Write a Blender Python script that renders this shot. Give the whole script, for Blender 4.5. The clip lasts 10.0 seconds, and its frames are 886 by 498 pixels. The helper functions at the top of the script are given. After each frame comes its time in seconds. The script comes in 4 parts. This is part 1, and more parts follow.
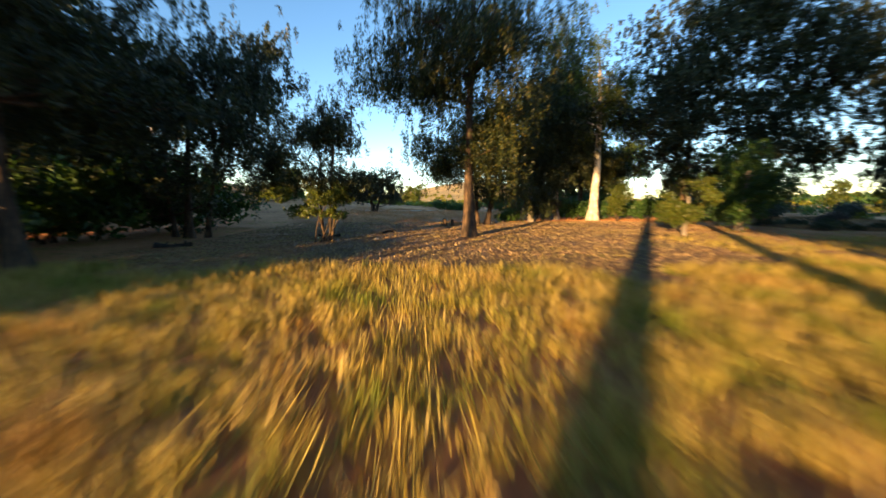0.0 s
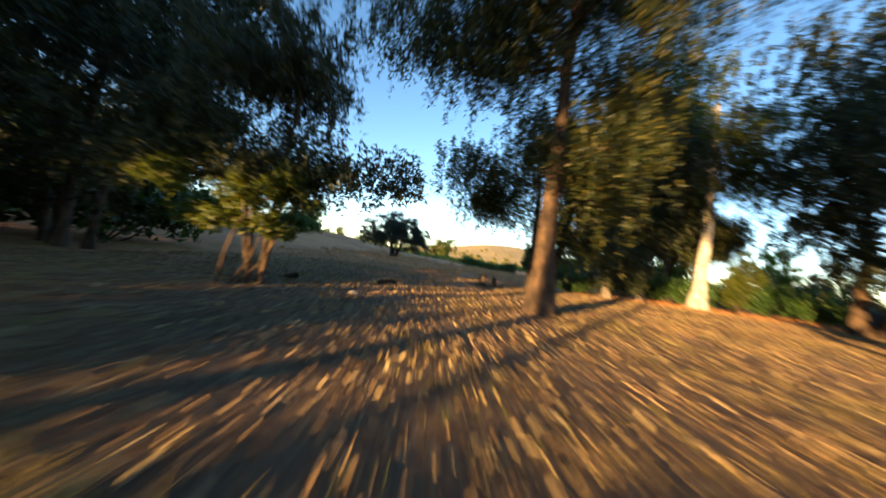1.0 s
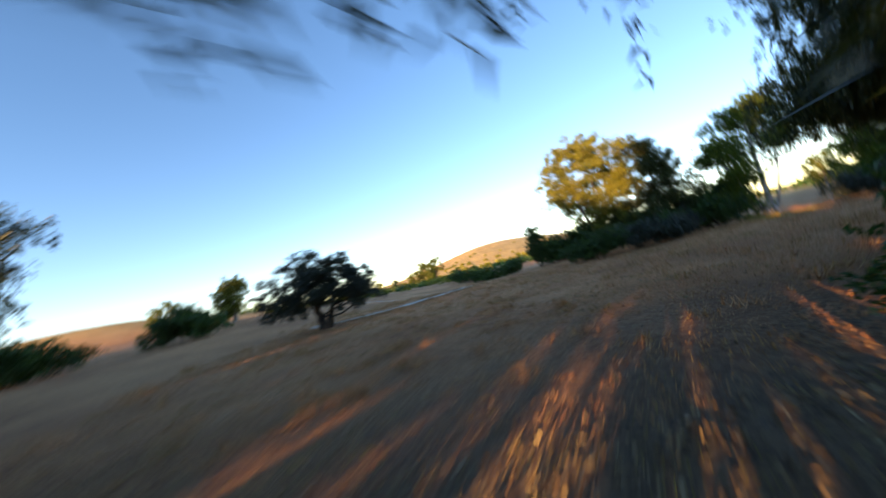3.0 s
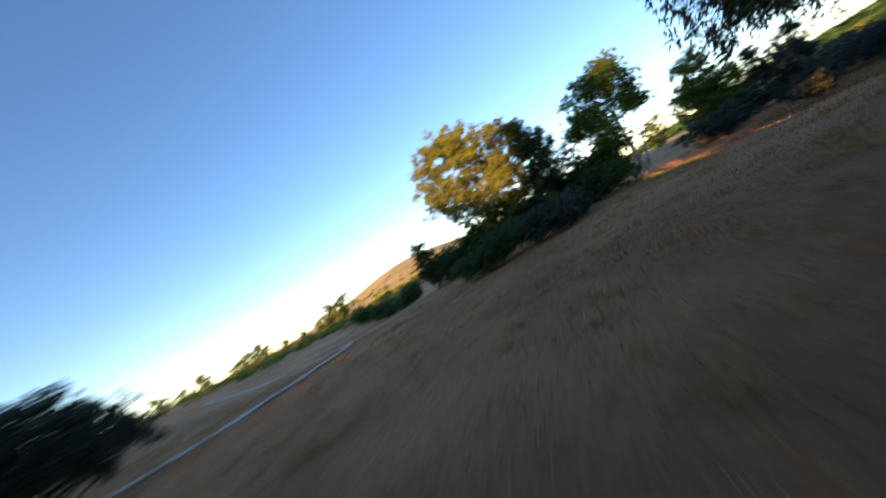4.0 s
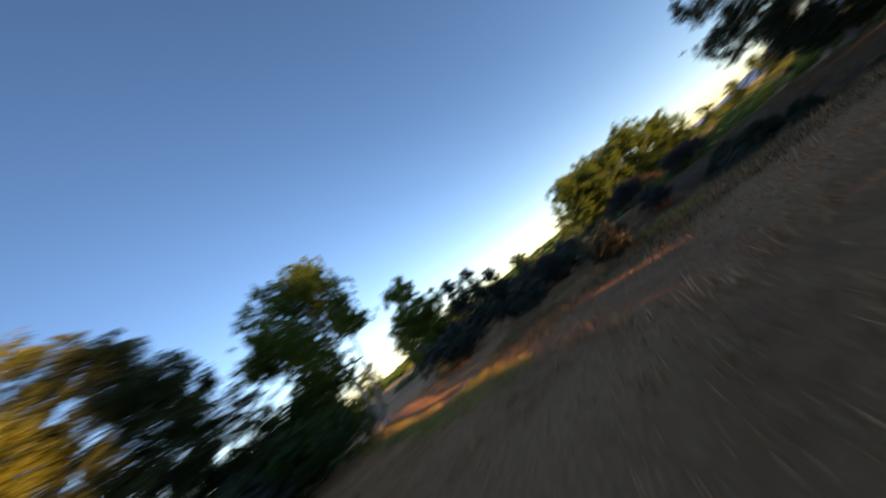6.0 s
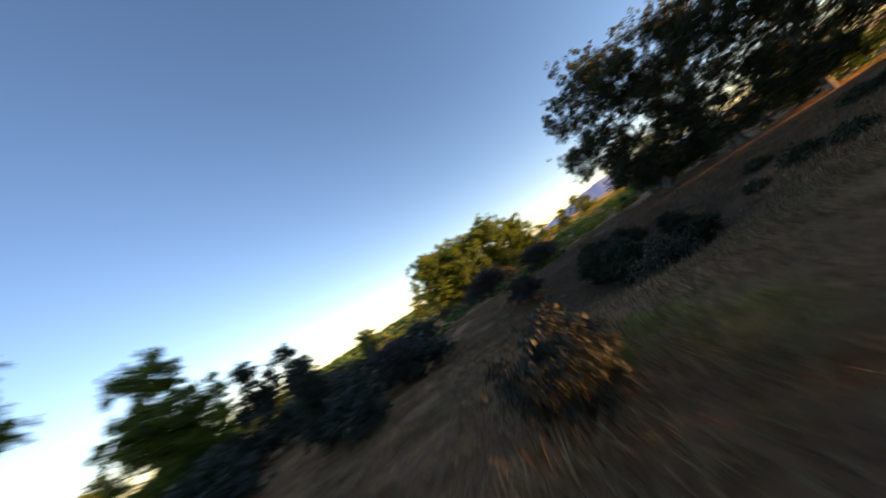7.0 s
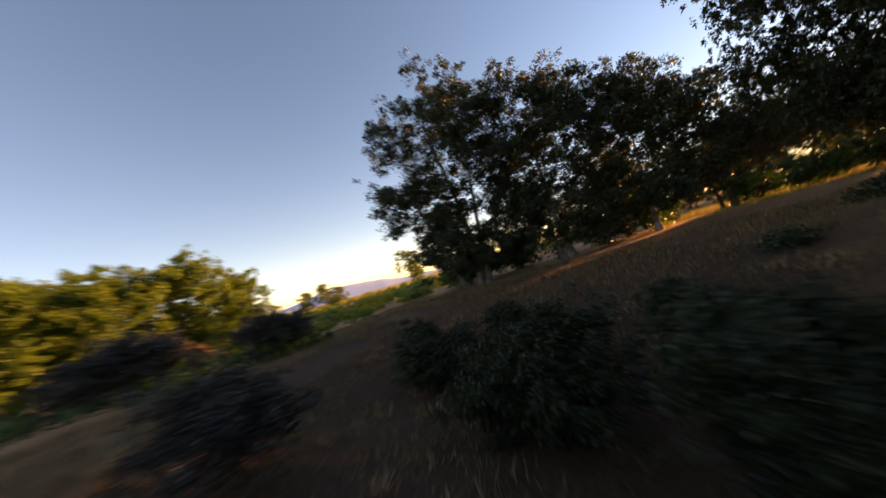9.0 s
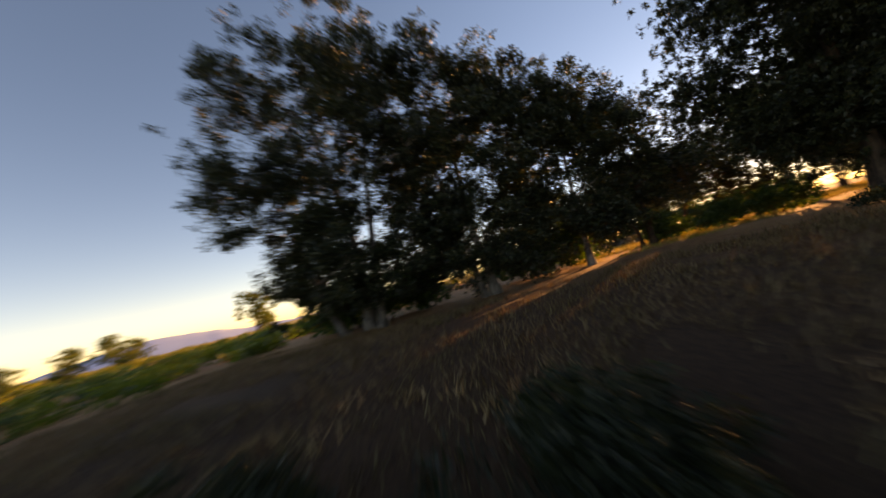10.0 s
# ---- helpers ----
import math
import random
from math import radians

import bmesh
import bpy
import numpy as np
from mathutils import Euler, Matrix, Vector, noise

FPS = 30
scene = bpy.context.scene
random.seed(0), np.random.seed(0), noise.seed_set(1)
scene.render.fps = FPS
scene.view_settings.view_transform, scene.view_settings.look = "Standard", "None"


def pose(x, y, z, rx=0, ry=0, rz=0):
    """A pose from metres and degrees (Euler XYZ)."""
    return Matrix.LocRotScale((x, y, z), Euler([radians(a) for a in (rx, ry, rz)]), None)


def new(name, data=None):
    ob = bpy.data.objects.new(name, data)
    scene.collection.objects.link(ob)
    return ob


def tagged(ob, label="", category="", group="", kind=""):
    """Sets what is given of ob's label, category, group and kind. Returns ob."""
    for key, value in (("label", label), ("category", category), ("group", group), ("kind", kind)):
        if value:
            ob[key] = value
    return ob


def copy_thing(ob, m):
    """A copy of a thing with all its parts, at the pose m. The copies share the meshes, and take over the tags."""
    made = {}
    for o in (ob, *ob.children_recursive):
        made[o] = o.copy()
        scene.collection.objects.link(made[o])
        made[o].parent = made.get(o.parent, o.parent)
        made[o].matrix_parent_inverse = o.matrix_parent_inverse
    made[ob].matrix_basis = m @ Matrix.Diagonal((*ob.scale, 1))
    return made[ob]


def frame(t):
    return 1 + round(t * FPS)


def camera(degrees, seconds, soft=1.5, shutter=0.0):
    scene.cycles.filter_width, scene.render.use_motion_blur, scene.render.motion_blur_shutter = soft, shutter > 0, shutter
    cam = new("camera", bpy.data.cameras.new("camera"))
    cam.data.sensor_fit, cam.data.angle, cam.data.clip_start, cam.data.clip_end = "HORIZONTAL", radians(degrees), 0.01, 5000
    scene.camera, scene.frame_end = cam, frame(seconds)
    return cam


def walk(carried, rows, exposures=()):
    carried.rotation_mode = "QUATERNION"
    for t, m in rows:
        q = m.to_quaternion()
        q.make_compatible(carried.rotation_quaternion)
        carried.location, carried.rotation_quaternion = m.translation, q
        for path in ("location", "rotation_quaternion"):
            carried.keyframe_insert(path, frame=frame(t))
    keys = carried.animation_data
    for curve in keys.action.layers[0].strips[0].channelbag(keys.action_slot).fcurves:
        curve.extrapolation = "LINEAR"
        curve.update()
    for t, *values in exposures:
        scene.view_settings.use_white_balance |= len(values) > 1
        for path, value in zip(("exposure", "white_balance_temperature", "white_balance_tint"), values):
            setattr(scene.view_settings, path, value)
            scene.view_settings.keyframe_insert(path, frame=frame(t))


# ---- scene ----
cam = camera(105.6, 10.0, soft=1.5, shutter=0.9)
PATH = [
    (0, pose(-0.00, 0.00, 1.82, 81.8, 0.2, 0.0)),
    (0.5, pose(-0.30, 3.74, 1.48, 84.3, -2.2, 1.6)),
    (1, pose(-0.55, 8.05, 1.15, 91.3, -7.6, 4.7)),
    (1.5, pose(-1.19, 12.18, 0.94, 95.5, -9.1, 7.9)),
    (2, pose(-1.66, 16.22, 1.05, 96.6, -9.4, 9.4)),
    (2.2, pose(-1.85, 17.80, 1.02, 96.9, -7.2, 8.6)),
    (3.3, pose(1.32, 25.65, 2.09, 92.2, 22.4, -0.1)),
    (3.5, pose(2.07, 26.92, 2.12, 90.8, 26.0, -3.4)),
    (4, pose(3.83, 30.89, 2.05, 91.9, 29.6, -11.2)),
    (4.5, pose(5.78, 34.52, 2.00, 93.8, 33.3, -20.8)),
    (5, pose(8.18, 37.82, 1.79, 97.2, 36.4, -33.6)),
    (5.5, pose(10.55, 40.65, 1.55, 100.9, 37.7, -49.0)),
    (6, pose(13.65, 42.15, 1.55, 104.5, 38.4, -62.3)),
    (6.2, pose(14.98, 42.40, 1.6, 104.7, 37.9, -68.0)),
    (7.3, pose(22.92, 42.98, 1.98, 96.1, 31.0, -101.8)),
    (7.5, pose(24.28, 43.25, 1.88, 95.0, 30.2, -106.9)),
    (8, pose(28.40, 42.20, 1.86, 92.0, 26.2, -120.2)),
    (8.5, pose(32.30, 40.48, 1.56, 91.8, 21.0, -131.7)),
    (9, pose(35.41, 38.54, 1.00, 93.6, 16.3, -141.7)),
    (9.5, pose(38.23, 36.31, 0.54, 95.0, 13.3, -152.8)),
    (10, pose(40.25, 33.23, 0.62, 95.8, 14.2, -165.3)),
]
EXPOSURE = [(0, 1.75, 7350, 16), (1.0, 1.87, 7350, 17), (1.6, 1.72, 7450, 20), (2.1, 2.2, 8000, 24), (3.3, 1.75, 7200, 26), (4.5, 1.47, 7000, 27),
            (5.0, 1.26, 6950, 28), (5.5, 1.16, 7050, 30), (6.2, 1.27, 7650, 31), (7.5, 1.5, 8600, 36), (8.5, 1.62, 10200, 42), (9.5, 1.6, 11900, 43), (10.0, 1.35, 11900, 43)]
walk(cam, PATH, EXPOSURE)

# ---------------------------------------------------------------- light
SUN_BEARING = radians(148.4)   # left of +y is positive
SUN_HEIGHT = radians(6.5)
to_sun = Vector((-math.sin(SUN_BEARING) * math.cos(SUN_HEIGHT),
                 math.cos(SUN_BEARING) * math.cos(SUN_HEIGHT), math.sin(SUN_HEIGHT)))
sun = new("sun", bpy.data.lights.new("sun", "SUN"))
sun.data.energy, sun.data.angle, sun.data.color = 5.0, radians(0.6), (1.0, 0.66, 0.29)
sun.rotation_mode = "QUATERNION"
sun.rotation_quaternion = to_sun.to_track_quat("Z", "Y")

world = bpy.data.worlds.new("world")
scene.world = world
world.use_nodes = True
wn, wl = world.node_tree.nodes, world.node_tree.links
sky = wn.new("ShaderNodeTexSky")
sky.sky_type = "NISHITA"
sky.sun_disc = False
sky.sun_elevation = SUN_HEIGHT
sky.sun_rotation = math.atan2(to_sun.x, to_sun.y)
sky.air_density, sky.dust_density, sky.ozone_density = 1.2, 0.6, 1.5
sky.altitude = 4000
tint = wn.new("ShaderNodeHueSaturation")
tint.inputs["Saturation"].default_value = 1.2
wl.new(sky.outputs[0], tint.inputs["Color"])
wl.new(tint.outputs[0], wn["Background"].inputs[0])
wn["Background"].inputs[1].default_value = 0.15


# ---------------------------------------------------------------- materials
def material(name, build):
    m = bpy.data.materials.new(name)
    m.use_nodes = True
    n, l = m.node_tree.nodes, m.node_tree.links
    bsdf = n["Principled BSDF"]
    build(n, l, bsdf)
    return m


def ramp_node(n, stops):
    r = n.new("ShaderNodeValToRGB")
    e = r.color_ramp.elements
    while len(e) < len(stops):
        e.new(0.5)
    for el, (p, c) in zip(e, stops):
        el.position, el.color = p, (*c, 1)
    return r


def noise_node(n, l, scale, detail=4.0, rough=0.6, coords="Object"):
    tc = n.new("ShaderNodeTexCoord")
    t = n.new("ShaderNodeTexNoise")
    t.inputs["Scale"].default_value = scale
    t.inputs["Detail"].default_value = detail
    t.inputs["Roughness"].default_value = rough
    l.new(tc.outputs[coords], t.inputs["Vector"])
    return t


def mix_node(n, l, a, b, fac, kind="MIX"):
    m = n.new("ShaderNodeMix")
    m.data_type, m.blend_type = "RGBA", kind
    for socket, value in ((m.inputs[0], fac), (m.inputs[6], a), (m.inputs[7], b)):
        if isinstance(value, (int, float)):
            socket.default_value = value
        elif isinstance(value, tuple):
            socket.default_value = (*value, 1)
        else:
            l.new(value, socket)
    return m.outputs[2]


def leaf_material(name, dark, mid, light, warm, transl=0.28, rough=0.5):
    def build(n, l, b):
        geo = n.new("ShaderNodeNewGeometry")
        r = ramp_node(n, [(0.0, dark), (0.45, mid), (0.8, light), (1.0, warm)])
        l.new(geo.outputs["Random Per Island"], r.inputs[0])
        big = noise_node(n, l, 0.55, 2.0)
        tone = ramp_node(n, [(0.3, (0.5, 0.54, 0.58)), (0.7, (0.95, 0.9, 0.78))])
        l.new(big.outputs[0], tone.inputs[0])
        col = mix_node(n, l, r.outputs[0], tone.outputs[0], 1.0, "MULTIPLY")
        l.new(col, b.inputs["Base Color"])
        b.inputs["Roughness"].default_value = rough
        tr = n.new("ShaderNodeBsdfTranslucent")
        l.new(mix_node(n, l, col, (1.3, 1.25, 0.5), 1.0, "MULTIPLY"), tr.inputs[0])
        ms = n.new("ShaderNodeMixShader")
        ms.inputs[0].default_value = transl
        l.new(b.outputs[0], ms.inputs[1])
        l.new(tr.outputs[0], ms.inputs[2])
        l.new(ms.outputs[0], n["Material Output"].inputs[0])
    return material(name, build)


def bark_material(name, dark, light, scale=6.0, stretch=0.25, depth=0.6):
    def build(n, l, b):
        tc = n.new("ShaderNodeTexCoord")
        mp = n.new("ShaderNodeMapping")
        mp.inputs["Scale"].default_value = (1, 1, stretch)
        l.new(tc.outputs["Object"], mp.inputs[0])
        fine = n.new("ShaderNodeTexNoise")
        fine.inputs["Scale"].default_value, fine.inputs["Detail"].default_value = scale, 6
        l.new(mp.outputs[0], fine.inputs["Vector"])
        patch = noise_node(n, l, 2.6, 4)
        r = ramp_node(n, [(0.32, dark), (0.62, light)])
        l.new(fine.outputs[0], r.inputs[0])
        tone = ramp_node(n, [(0.36, (0.42, 0.42, 0.44)), (0.62, (1.12, 1.08, 1.04))])
        l.new(patch.outputs[0], tone.inputs[0])
        l.new(mix_node(n, l, r.outputs[0], tone.outputs[0], 1.0, "MULTIPLY"), b.inputs["Base Color"])
        b.inputs["Roughness"].default_value = 0.9
        bump = n.new("ShaderNodeBump")
        bump.inputs["Strength"].default_value, bump.inputs["Distance"].default_value = depth, 0.04
        l.new(fine.outputs[0], bump.inputs["Height"])
        l.new(bump.outputs[0], b.inputs["Normal"])
    return material(name, build)


def straw_material(name, stops, transl=0.3, patch_scale=0.5, patch_stops=((0.35, (0.7, 0.78, 0.6)), (0.65, (1.1, 1.05, 1.0)))):
    def build(n, l, b):
        geo = n.new("ShaderNodeNewGeometry")
        r = ramp_node(n, stops)
        l.new(geo.outputs["Random Per Island"], r.inputs[0])
        patch = noise_node(n, l, patch_scale, 3)
        tone = ramp_node(n, patch_stops)
        l.new(patch.outputs[0], tone.inputs[0])
        col = mix_node(n, l, r.outputs[0], tone.outputs[0], 1.0, "MULTIPLY")
        l.new(col, b.inputs["Base Color"])
        b.inputs["Roughness"].default_value = 0.7
        tr = n.new("ShaderNodeBsdfTranslucent")
        l.new(col, tr.inputs[0])
        ms = n.new("ShaderNodeMixShader")
        ms.inputs[0].default_value = transl
        l.new(b.outputs[0], ms.inputs[1])
        l.new(tr.outputs[0], ms.inputs[2])
        l.new(ms.outputs[0], n["Material Output"].inputs[0])
    return material(name, build)


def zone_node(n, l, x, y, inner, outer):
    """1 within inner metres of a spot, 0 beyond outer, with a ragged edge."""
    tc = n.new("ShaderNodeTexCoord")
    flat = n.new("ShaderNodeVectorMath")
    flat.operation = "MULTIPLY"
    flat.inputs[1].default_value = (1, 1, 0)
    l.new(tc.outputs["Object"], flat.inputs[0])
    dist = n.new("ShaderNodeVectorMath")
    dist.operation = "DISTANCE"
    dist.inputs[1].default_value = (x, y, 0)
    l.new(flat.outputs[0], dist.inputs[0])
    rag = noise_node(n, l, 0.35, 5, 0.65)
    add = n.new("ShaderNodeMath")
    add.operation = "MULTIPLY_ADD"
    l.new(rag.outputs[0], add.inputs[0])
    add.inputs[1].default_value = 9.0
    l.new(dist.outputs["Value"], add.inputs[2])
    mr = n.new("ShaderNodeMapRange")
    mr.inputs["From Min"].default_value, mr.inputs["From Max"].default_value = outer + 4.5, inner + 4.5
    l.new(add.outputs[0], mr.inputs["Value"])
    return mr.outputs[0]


def ground_build(n, l, b):
    soil = noise_node(n, l, 3.0, 8, 0.7)
    soil_ramp = ramp_node(n, [(0.25, (0.24, 0.082, 0.033)), (0.5, (0.54, 0.2, 0.08)), (0.75, (0.72, 0.34, 0.15))])
    l.new(soil.outputs[0], soil_ramp.inputs[0])
    straw = noise_node(n, l, 11.0, 7, 0.8)
    straw_ramp = ramp_node(n, [(0.32, (0.4, 0.15, 0.062)), (0.52, (0.76, 0.325, 0.14)), (0.72, (0.87, 0.5, 0.25))])
    l.new(straw.outputs[0], straw_ramp.inputs[0])
    area = noise_node(n, l, 0.16, 5, 0.62)
    area_ramp = ramp_node(n, [(0.40, (0, 0, 0)), (0.58, (1, 1, 1))])
    l.new(area.outputs[0], area_ramp.inputs[0])
    col = mix_node(n, l, soil_ramp.outputs[0], straw_ramp.outputs[0], area_ramp.outputs[0])
    # the grove floor is strewn with rusty leaf fall, the scrubby slope's brown is darkened for tree shade
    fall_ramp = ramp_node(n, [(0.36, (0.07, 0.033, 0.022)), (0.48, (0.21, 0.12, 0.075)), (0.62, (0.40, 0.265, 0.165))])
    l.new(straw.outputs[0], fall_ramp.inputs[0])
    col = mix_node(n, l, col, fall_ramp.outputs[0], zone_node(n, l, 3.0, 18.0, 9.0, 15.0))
    slope_shade_ramp = ramp_node(n, [(0.34, (0.055, 0.02, 0.009)), (0.52, (0.15, 0.06, 0.025)), (0.74, (0.27, 0.12, 0.052))])
    l.new(straw.outputs[0], slope_shade_ramp.inputs[0])
    col = mix_node(n, l, col, slope_shade_ramp.outputs[0], zone_node(n, l, 41.0, 30.0, 7.0, 15.0))
    plain = ramp_node(n, [(0.35, (0.26, 0.17, 0.05)), (0.5, (0.5, 0.33, 0.1)), (0.7, (0.62, 0.44, 0.16))])
    l.new(noise_node(n, l, 0.09, 8, 0.75).outputs[0], plain.inputs[0])
    col = mix_node(n, l, plain.outputs[0], col, zone_node(n, l, 15.0, 30.0, 75.0, 115.0))
    far = noise_node(n, l, 0.02, 4, 0.6)
    far_ramp = ramp_node(n, [(0.35, (0.78, 0.8, 0.72)), (0.65, (1.12, 1.05, 0.95))])
    l.new(far.outputs[0], far_ramp.inputs[0])
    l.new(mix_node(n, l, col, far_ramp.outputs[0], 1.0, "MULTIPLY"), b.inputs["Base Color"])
    b.inputs["Roughness"].default_value = 0.95
    bump = n.new("ShaderNodeBump")
    bump.inputs["Strength"].default_value, bump.inputs["Distance"].default_value = 1.0, 0.12
    l.new(straw.outputs[0], bump.inputs["Height"])
    l.new(bump.outputs[0], b.inputs["Normal"])


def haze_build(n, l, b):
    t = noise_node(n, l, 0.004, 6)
    # the haze of distance is put into the base colour as blue-grey
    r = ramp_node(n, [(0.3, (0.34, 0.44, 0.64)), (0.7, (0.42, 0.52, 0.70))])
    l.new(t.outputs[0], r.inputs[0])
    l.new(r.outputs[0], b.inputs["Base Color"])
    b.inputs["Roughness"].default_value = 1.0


def dirt_road_build(n, l, b):
    t = noise_node(n, l, 2.0, 6)
    r = ramp_node(n, [(0.3, (0.52, 0.41, 0.31)), (0.7, (0.72, 0.60, 0.48))])
    l.new(t.outputs[0], r.inputs[0])
    l.new(r.outputs[0], b.inputs["Base Color"])
    b.inputs["Roughness"].default_value = 0.95


def stone_build(n, l, b):
    t = noise_node(n, l, 14.0, 6)
    r = ramp_node(n, [(0.3, (0.20, 0.18, 0.155)), (0.7, (0.40, 0.37, 0.32))])
    l.new(t.outputs[0], r.inputs[0])
    l.new(r.outputs[0], b.inputs["Base Color"])
    b.inputs["Roughness"].default_value = 0.9


GROUND = material("dry_ground", ground_build)
HAZE = material("haze_tinted_hill", haze_build)
ROADDIRT = material("pale_dirt", dirt_road_build)
STONE = material("stone", stone_build)
BARK_BROWN = bark_material("brown_bark", (0.024, 0.016, 0.011), (0.13, 0.08, 0.046), 9, 0.22, 1.0)
BARK_ROT = bark_material("rotten_bark", (0.02, 0.015, 0.011), (0.075, 0.052, 0.036), 6, 0.3, 1.0)
BARK_PALE = bark_material("pale_bark", (0.42, 0.36, 0.28), (0.72, 0.66, 0.56), 4, 0.2, 0.3)
BARK_GREY = bark_material("grey_bark", (0.14, 0.115, 0.09), (0.34, 0.29, 0.23), 6, 0.25, 0.6)
LEAF_GUM = leaf_material("gum_leaf", (0.018, 0.031, 0.014), (0.036, 0.055, 0.021), (0.062, 0.08, 0.027), (0.1, 0.095, 0.032))
LEAF_PEPPER = leaf_material("pepper_leaf", (0.022, 0.037, 0.014), (0.044, 0.066, 0.02), (0.1, 0.115, 0.027), (0.2, 0.165, 0.032), 0.36)
LEAF_BRIGHT = leaf_material("bright_leaf", (0.075, 0.12, 0.02), (0.13, 0.18, 0.03), (0.19, 0.225, 0.04), (0.25, 0.22, 0.05), 0.5)
LEAF_SAGE = leaf_material("sage_leaf", (0.05, 0.07, 0.024), (0.085, 0.11, 0.036), (0.13, 0.15, 0.05), (0.18, 0.17, 0.06), 0.4)
LEAF_LIME = leaf_material("lime_leaf", (0.085, 0.15, 0.024), (0.145, 0.23, 0.034), (0.21, 0.285, 0.045), (0.3, 0.3, 0.05), 0.5)
LEAF_OLIVE = leaf_material("olive_leaf", (0.03, 0.045, 0.03), (0.055, 0.072, 0.048), (0.085, 0.10, 0.07), (0.11, 0.12, 0.08), 0.2)
LEAF_GREEN = leaf_material("green_leaf", (0.032, 0.085, 0.02), (0.056, 0.14, 0.03), (0.085, 0.175, 0.038), (0.11, 0.18, 0.038), 0.34)
LEAF_GOLD = leaf_material("gold_green_leaf", (0.125, 0.155, 0.024), (0.225, 0.24, 0.036), (0.33, 0.32, 0.048), (0.41, 0.35, 0.055), 0.42)
LEAF_GREY = leaf_material("grey_shrub_leaf", (0.05, 0.05, 0.036), (0.085, 0.085, 0.056), (0.12, 0.115, 0.075), (0.15, 0.125, 0.08), 0.2)
LEAF_RUST = leaf_material("rust_shrub_leaf", (0.10, 0.05, 0.035), (0.16, 0.075, 0.045), (0.20, 0.11, 0.05), (0.22, 0.15, 0.06), 0.3)
LEAF_BROWN = leaf_material("dry_shrub_leaf", (0.035, 0.025, 0.019), (0.058, 0.041, 0.03), (0.08, 0.06, 0.042), (0.11, 0.08, 0.055), 0.12)
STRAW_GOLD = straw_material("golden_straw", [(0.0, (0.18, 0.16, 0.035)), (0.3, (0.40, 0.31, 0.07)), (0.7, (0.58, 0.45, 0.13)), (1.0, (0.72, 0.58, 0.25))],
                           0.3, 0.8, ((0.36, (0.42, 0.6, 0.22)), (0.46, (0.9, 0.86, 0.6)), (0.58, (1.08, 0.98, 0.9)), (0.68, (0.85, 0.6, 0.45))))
STRAW_DRY = straw_material("dry_straw", [(0.0, (0.36, 0.135, 0.055)), (0.5, (0.72, 0.325, 0.145)), (1.0, (0.85, 0.48, 0.24))])
# straw toned down so the slope grass carries the shade in its colour
STRAW_BROWN = straw_material("brown_straw", [(0.0, (0.13, 0.055, 0.025)), (0.5, (0.29, 0.15, 0.068)), (1.0, (0.47, 0.28, 0.13))])
LITTER = straw_material("leaf_litter", [(0.0, (0.07, 0.038, 0.023)), (0.45, (0.28, 0.165, 0.085)), (1.0, (0.56, 0.40, 0.21))], 0.1)


# ---------------------------------------------------------------- mesh helpers
def mesh_of(name, verts, faces, mat, smooth=False):
    """A mesh from numpy arrays; faces all triangles or all quads."""
    verts, faces = np.asarray(verts, np.float32), np.asarray(faces, np.int32)
    k = faces.shape[1]
    me = bpy.data.meshes.new(name)
    me.vertices.add(len(verts))
    me.vertices.foreach_set("co", verts.ravel())
    me.loops.add(faces.size)
    me.loops.foreach_set("vertex_index", faces.ravel())
    me.polygons.add(len(faces))
    me.polygons.foreach_set("loop_start", np.arange(0, faces.size, k, dtype=np.int32))
    if smooth:
        me.polygons.foreach_set("use_smooth", np.ones(len(faces), bool))
    me.update(calc_edges=True)
    me.materials.append(mat)
    return me


def part(name, me, parent, label=""):
    ob = new(name, me)
    ob.parent = parent
    return tagged(ob, label)


def tube(points, radii, sides=9, rng=None, knobble=0.0):
    """Verts and quads of a tapered tube along points."""
    pts = [Vector(p) for p in points]
    verts, faces = [], []
    for i, p in enumerate(pts):
        d = (pts[min(i + 1, len(pts) - 1)] - pts[max(i - 1, 0)]).normalized()
        u = d.cross(Vector((0.31, 0.95, 0.11))).normalized()
        w = d.cross(u)
        for k in range(sides):
            a = 2 * math.pi * k / sides
            r = radii[i] * (1 + (rng.uniform(-knobble, knobble) if rng is not None else 0))
            verts.append(p + (u * math.cos(a) + w * math.sin(a)) * r)
    for i in range(len(pts) - 1):
        for k in range(sides):
            a, b = i * sides + k, i * sides + (k + 1) % sides
            faces.append((a, b, b + sides, a + sides))
    return [tuple(v) for v in verts], faces


def merge_tubes(tubes):
    verts, faces = [], []
    for v, f in tubes:
        o = len(verts)
        verts += v
        faces += [tuple(i + o for i in q) for q in f]
    return verts, faces


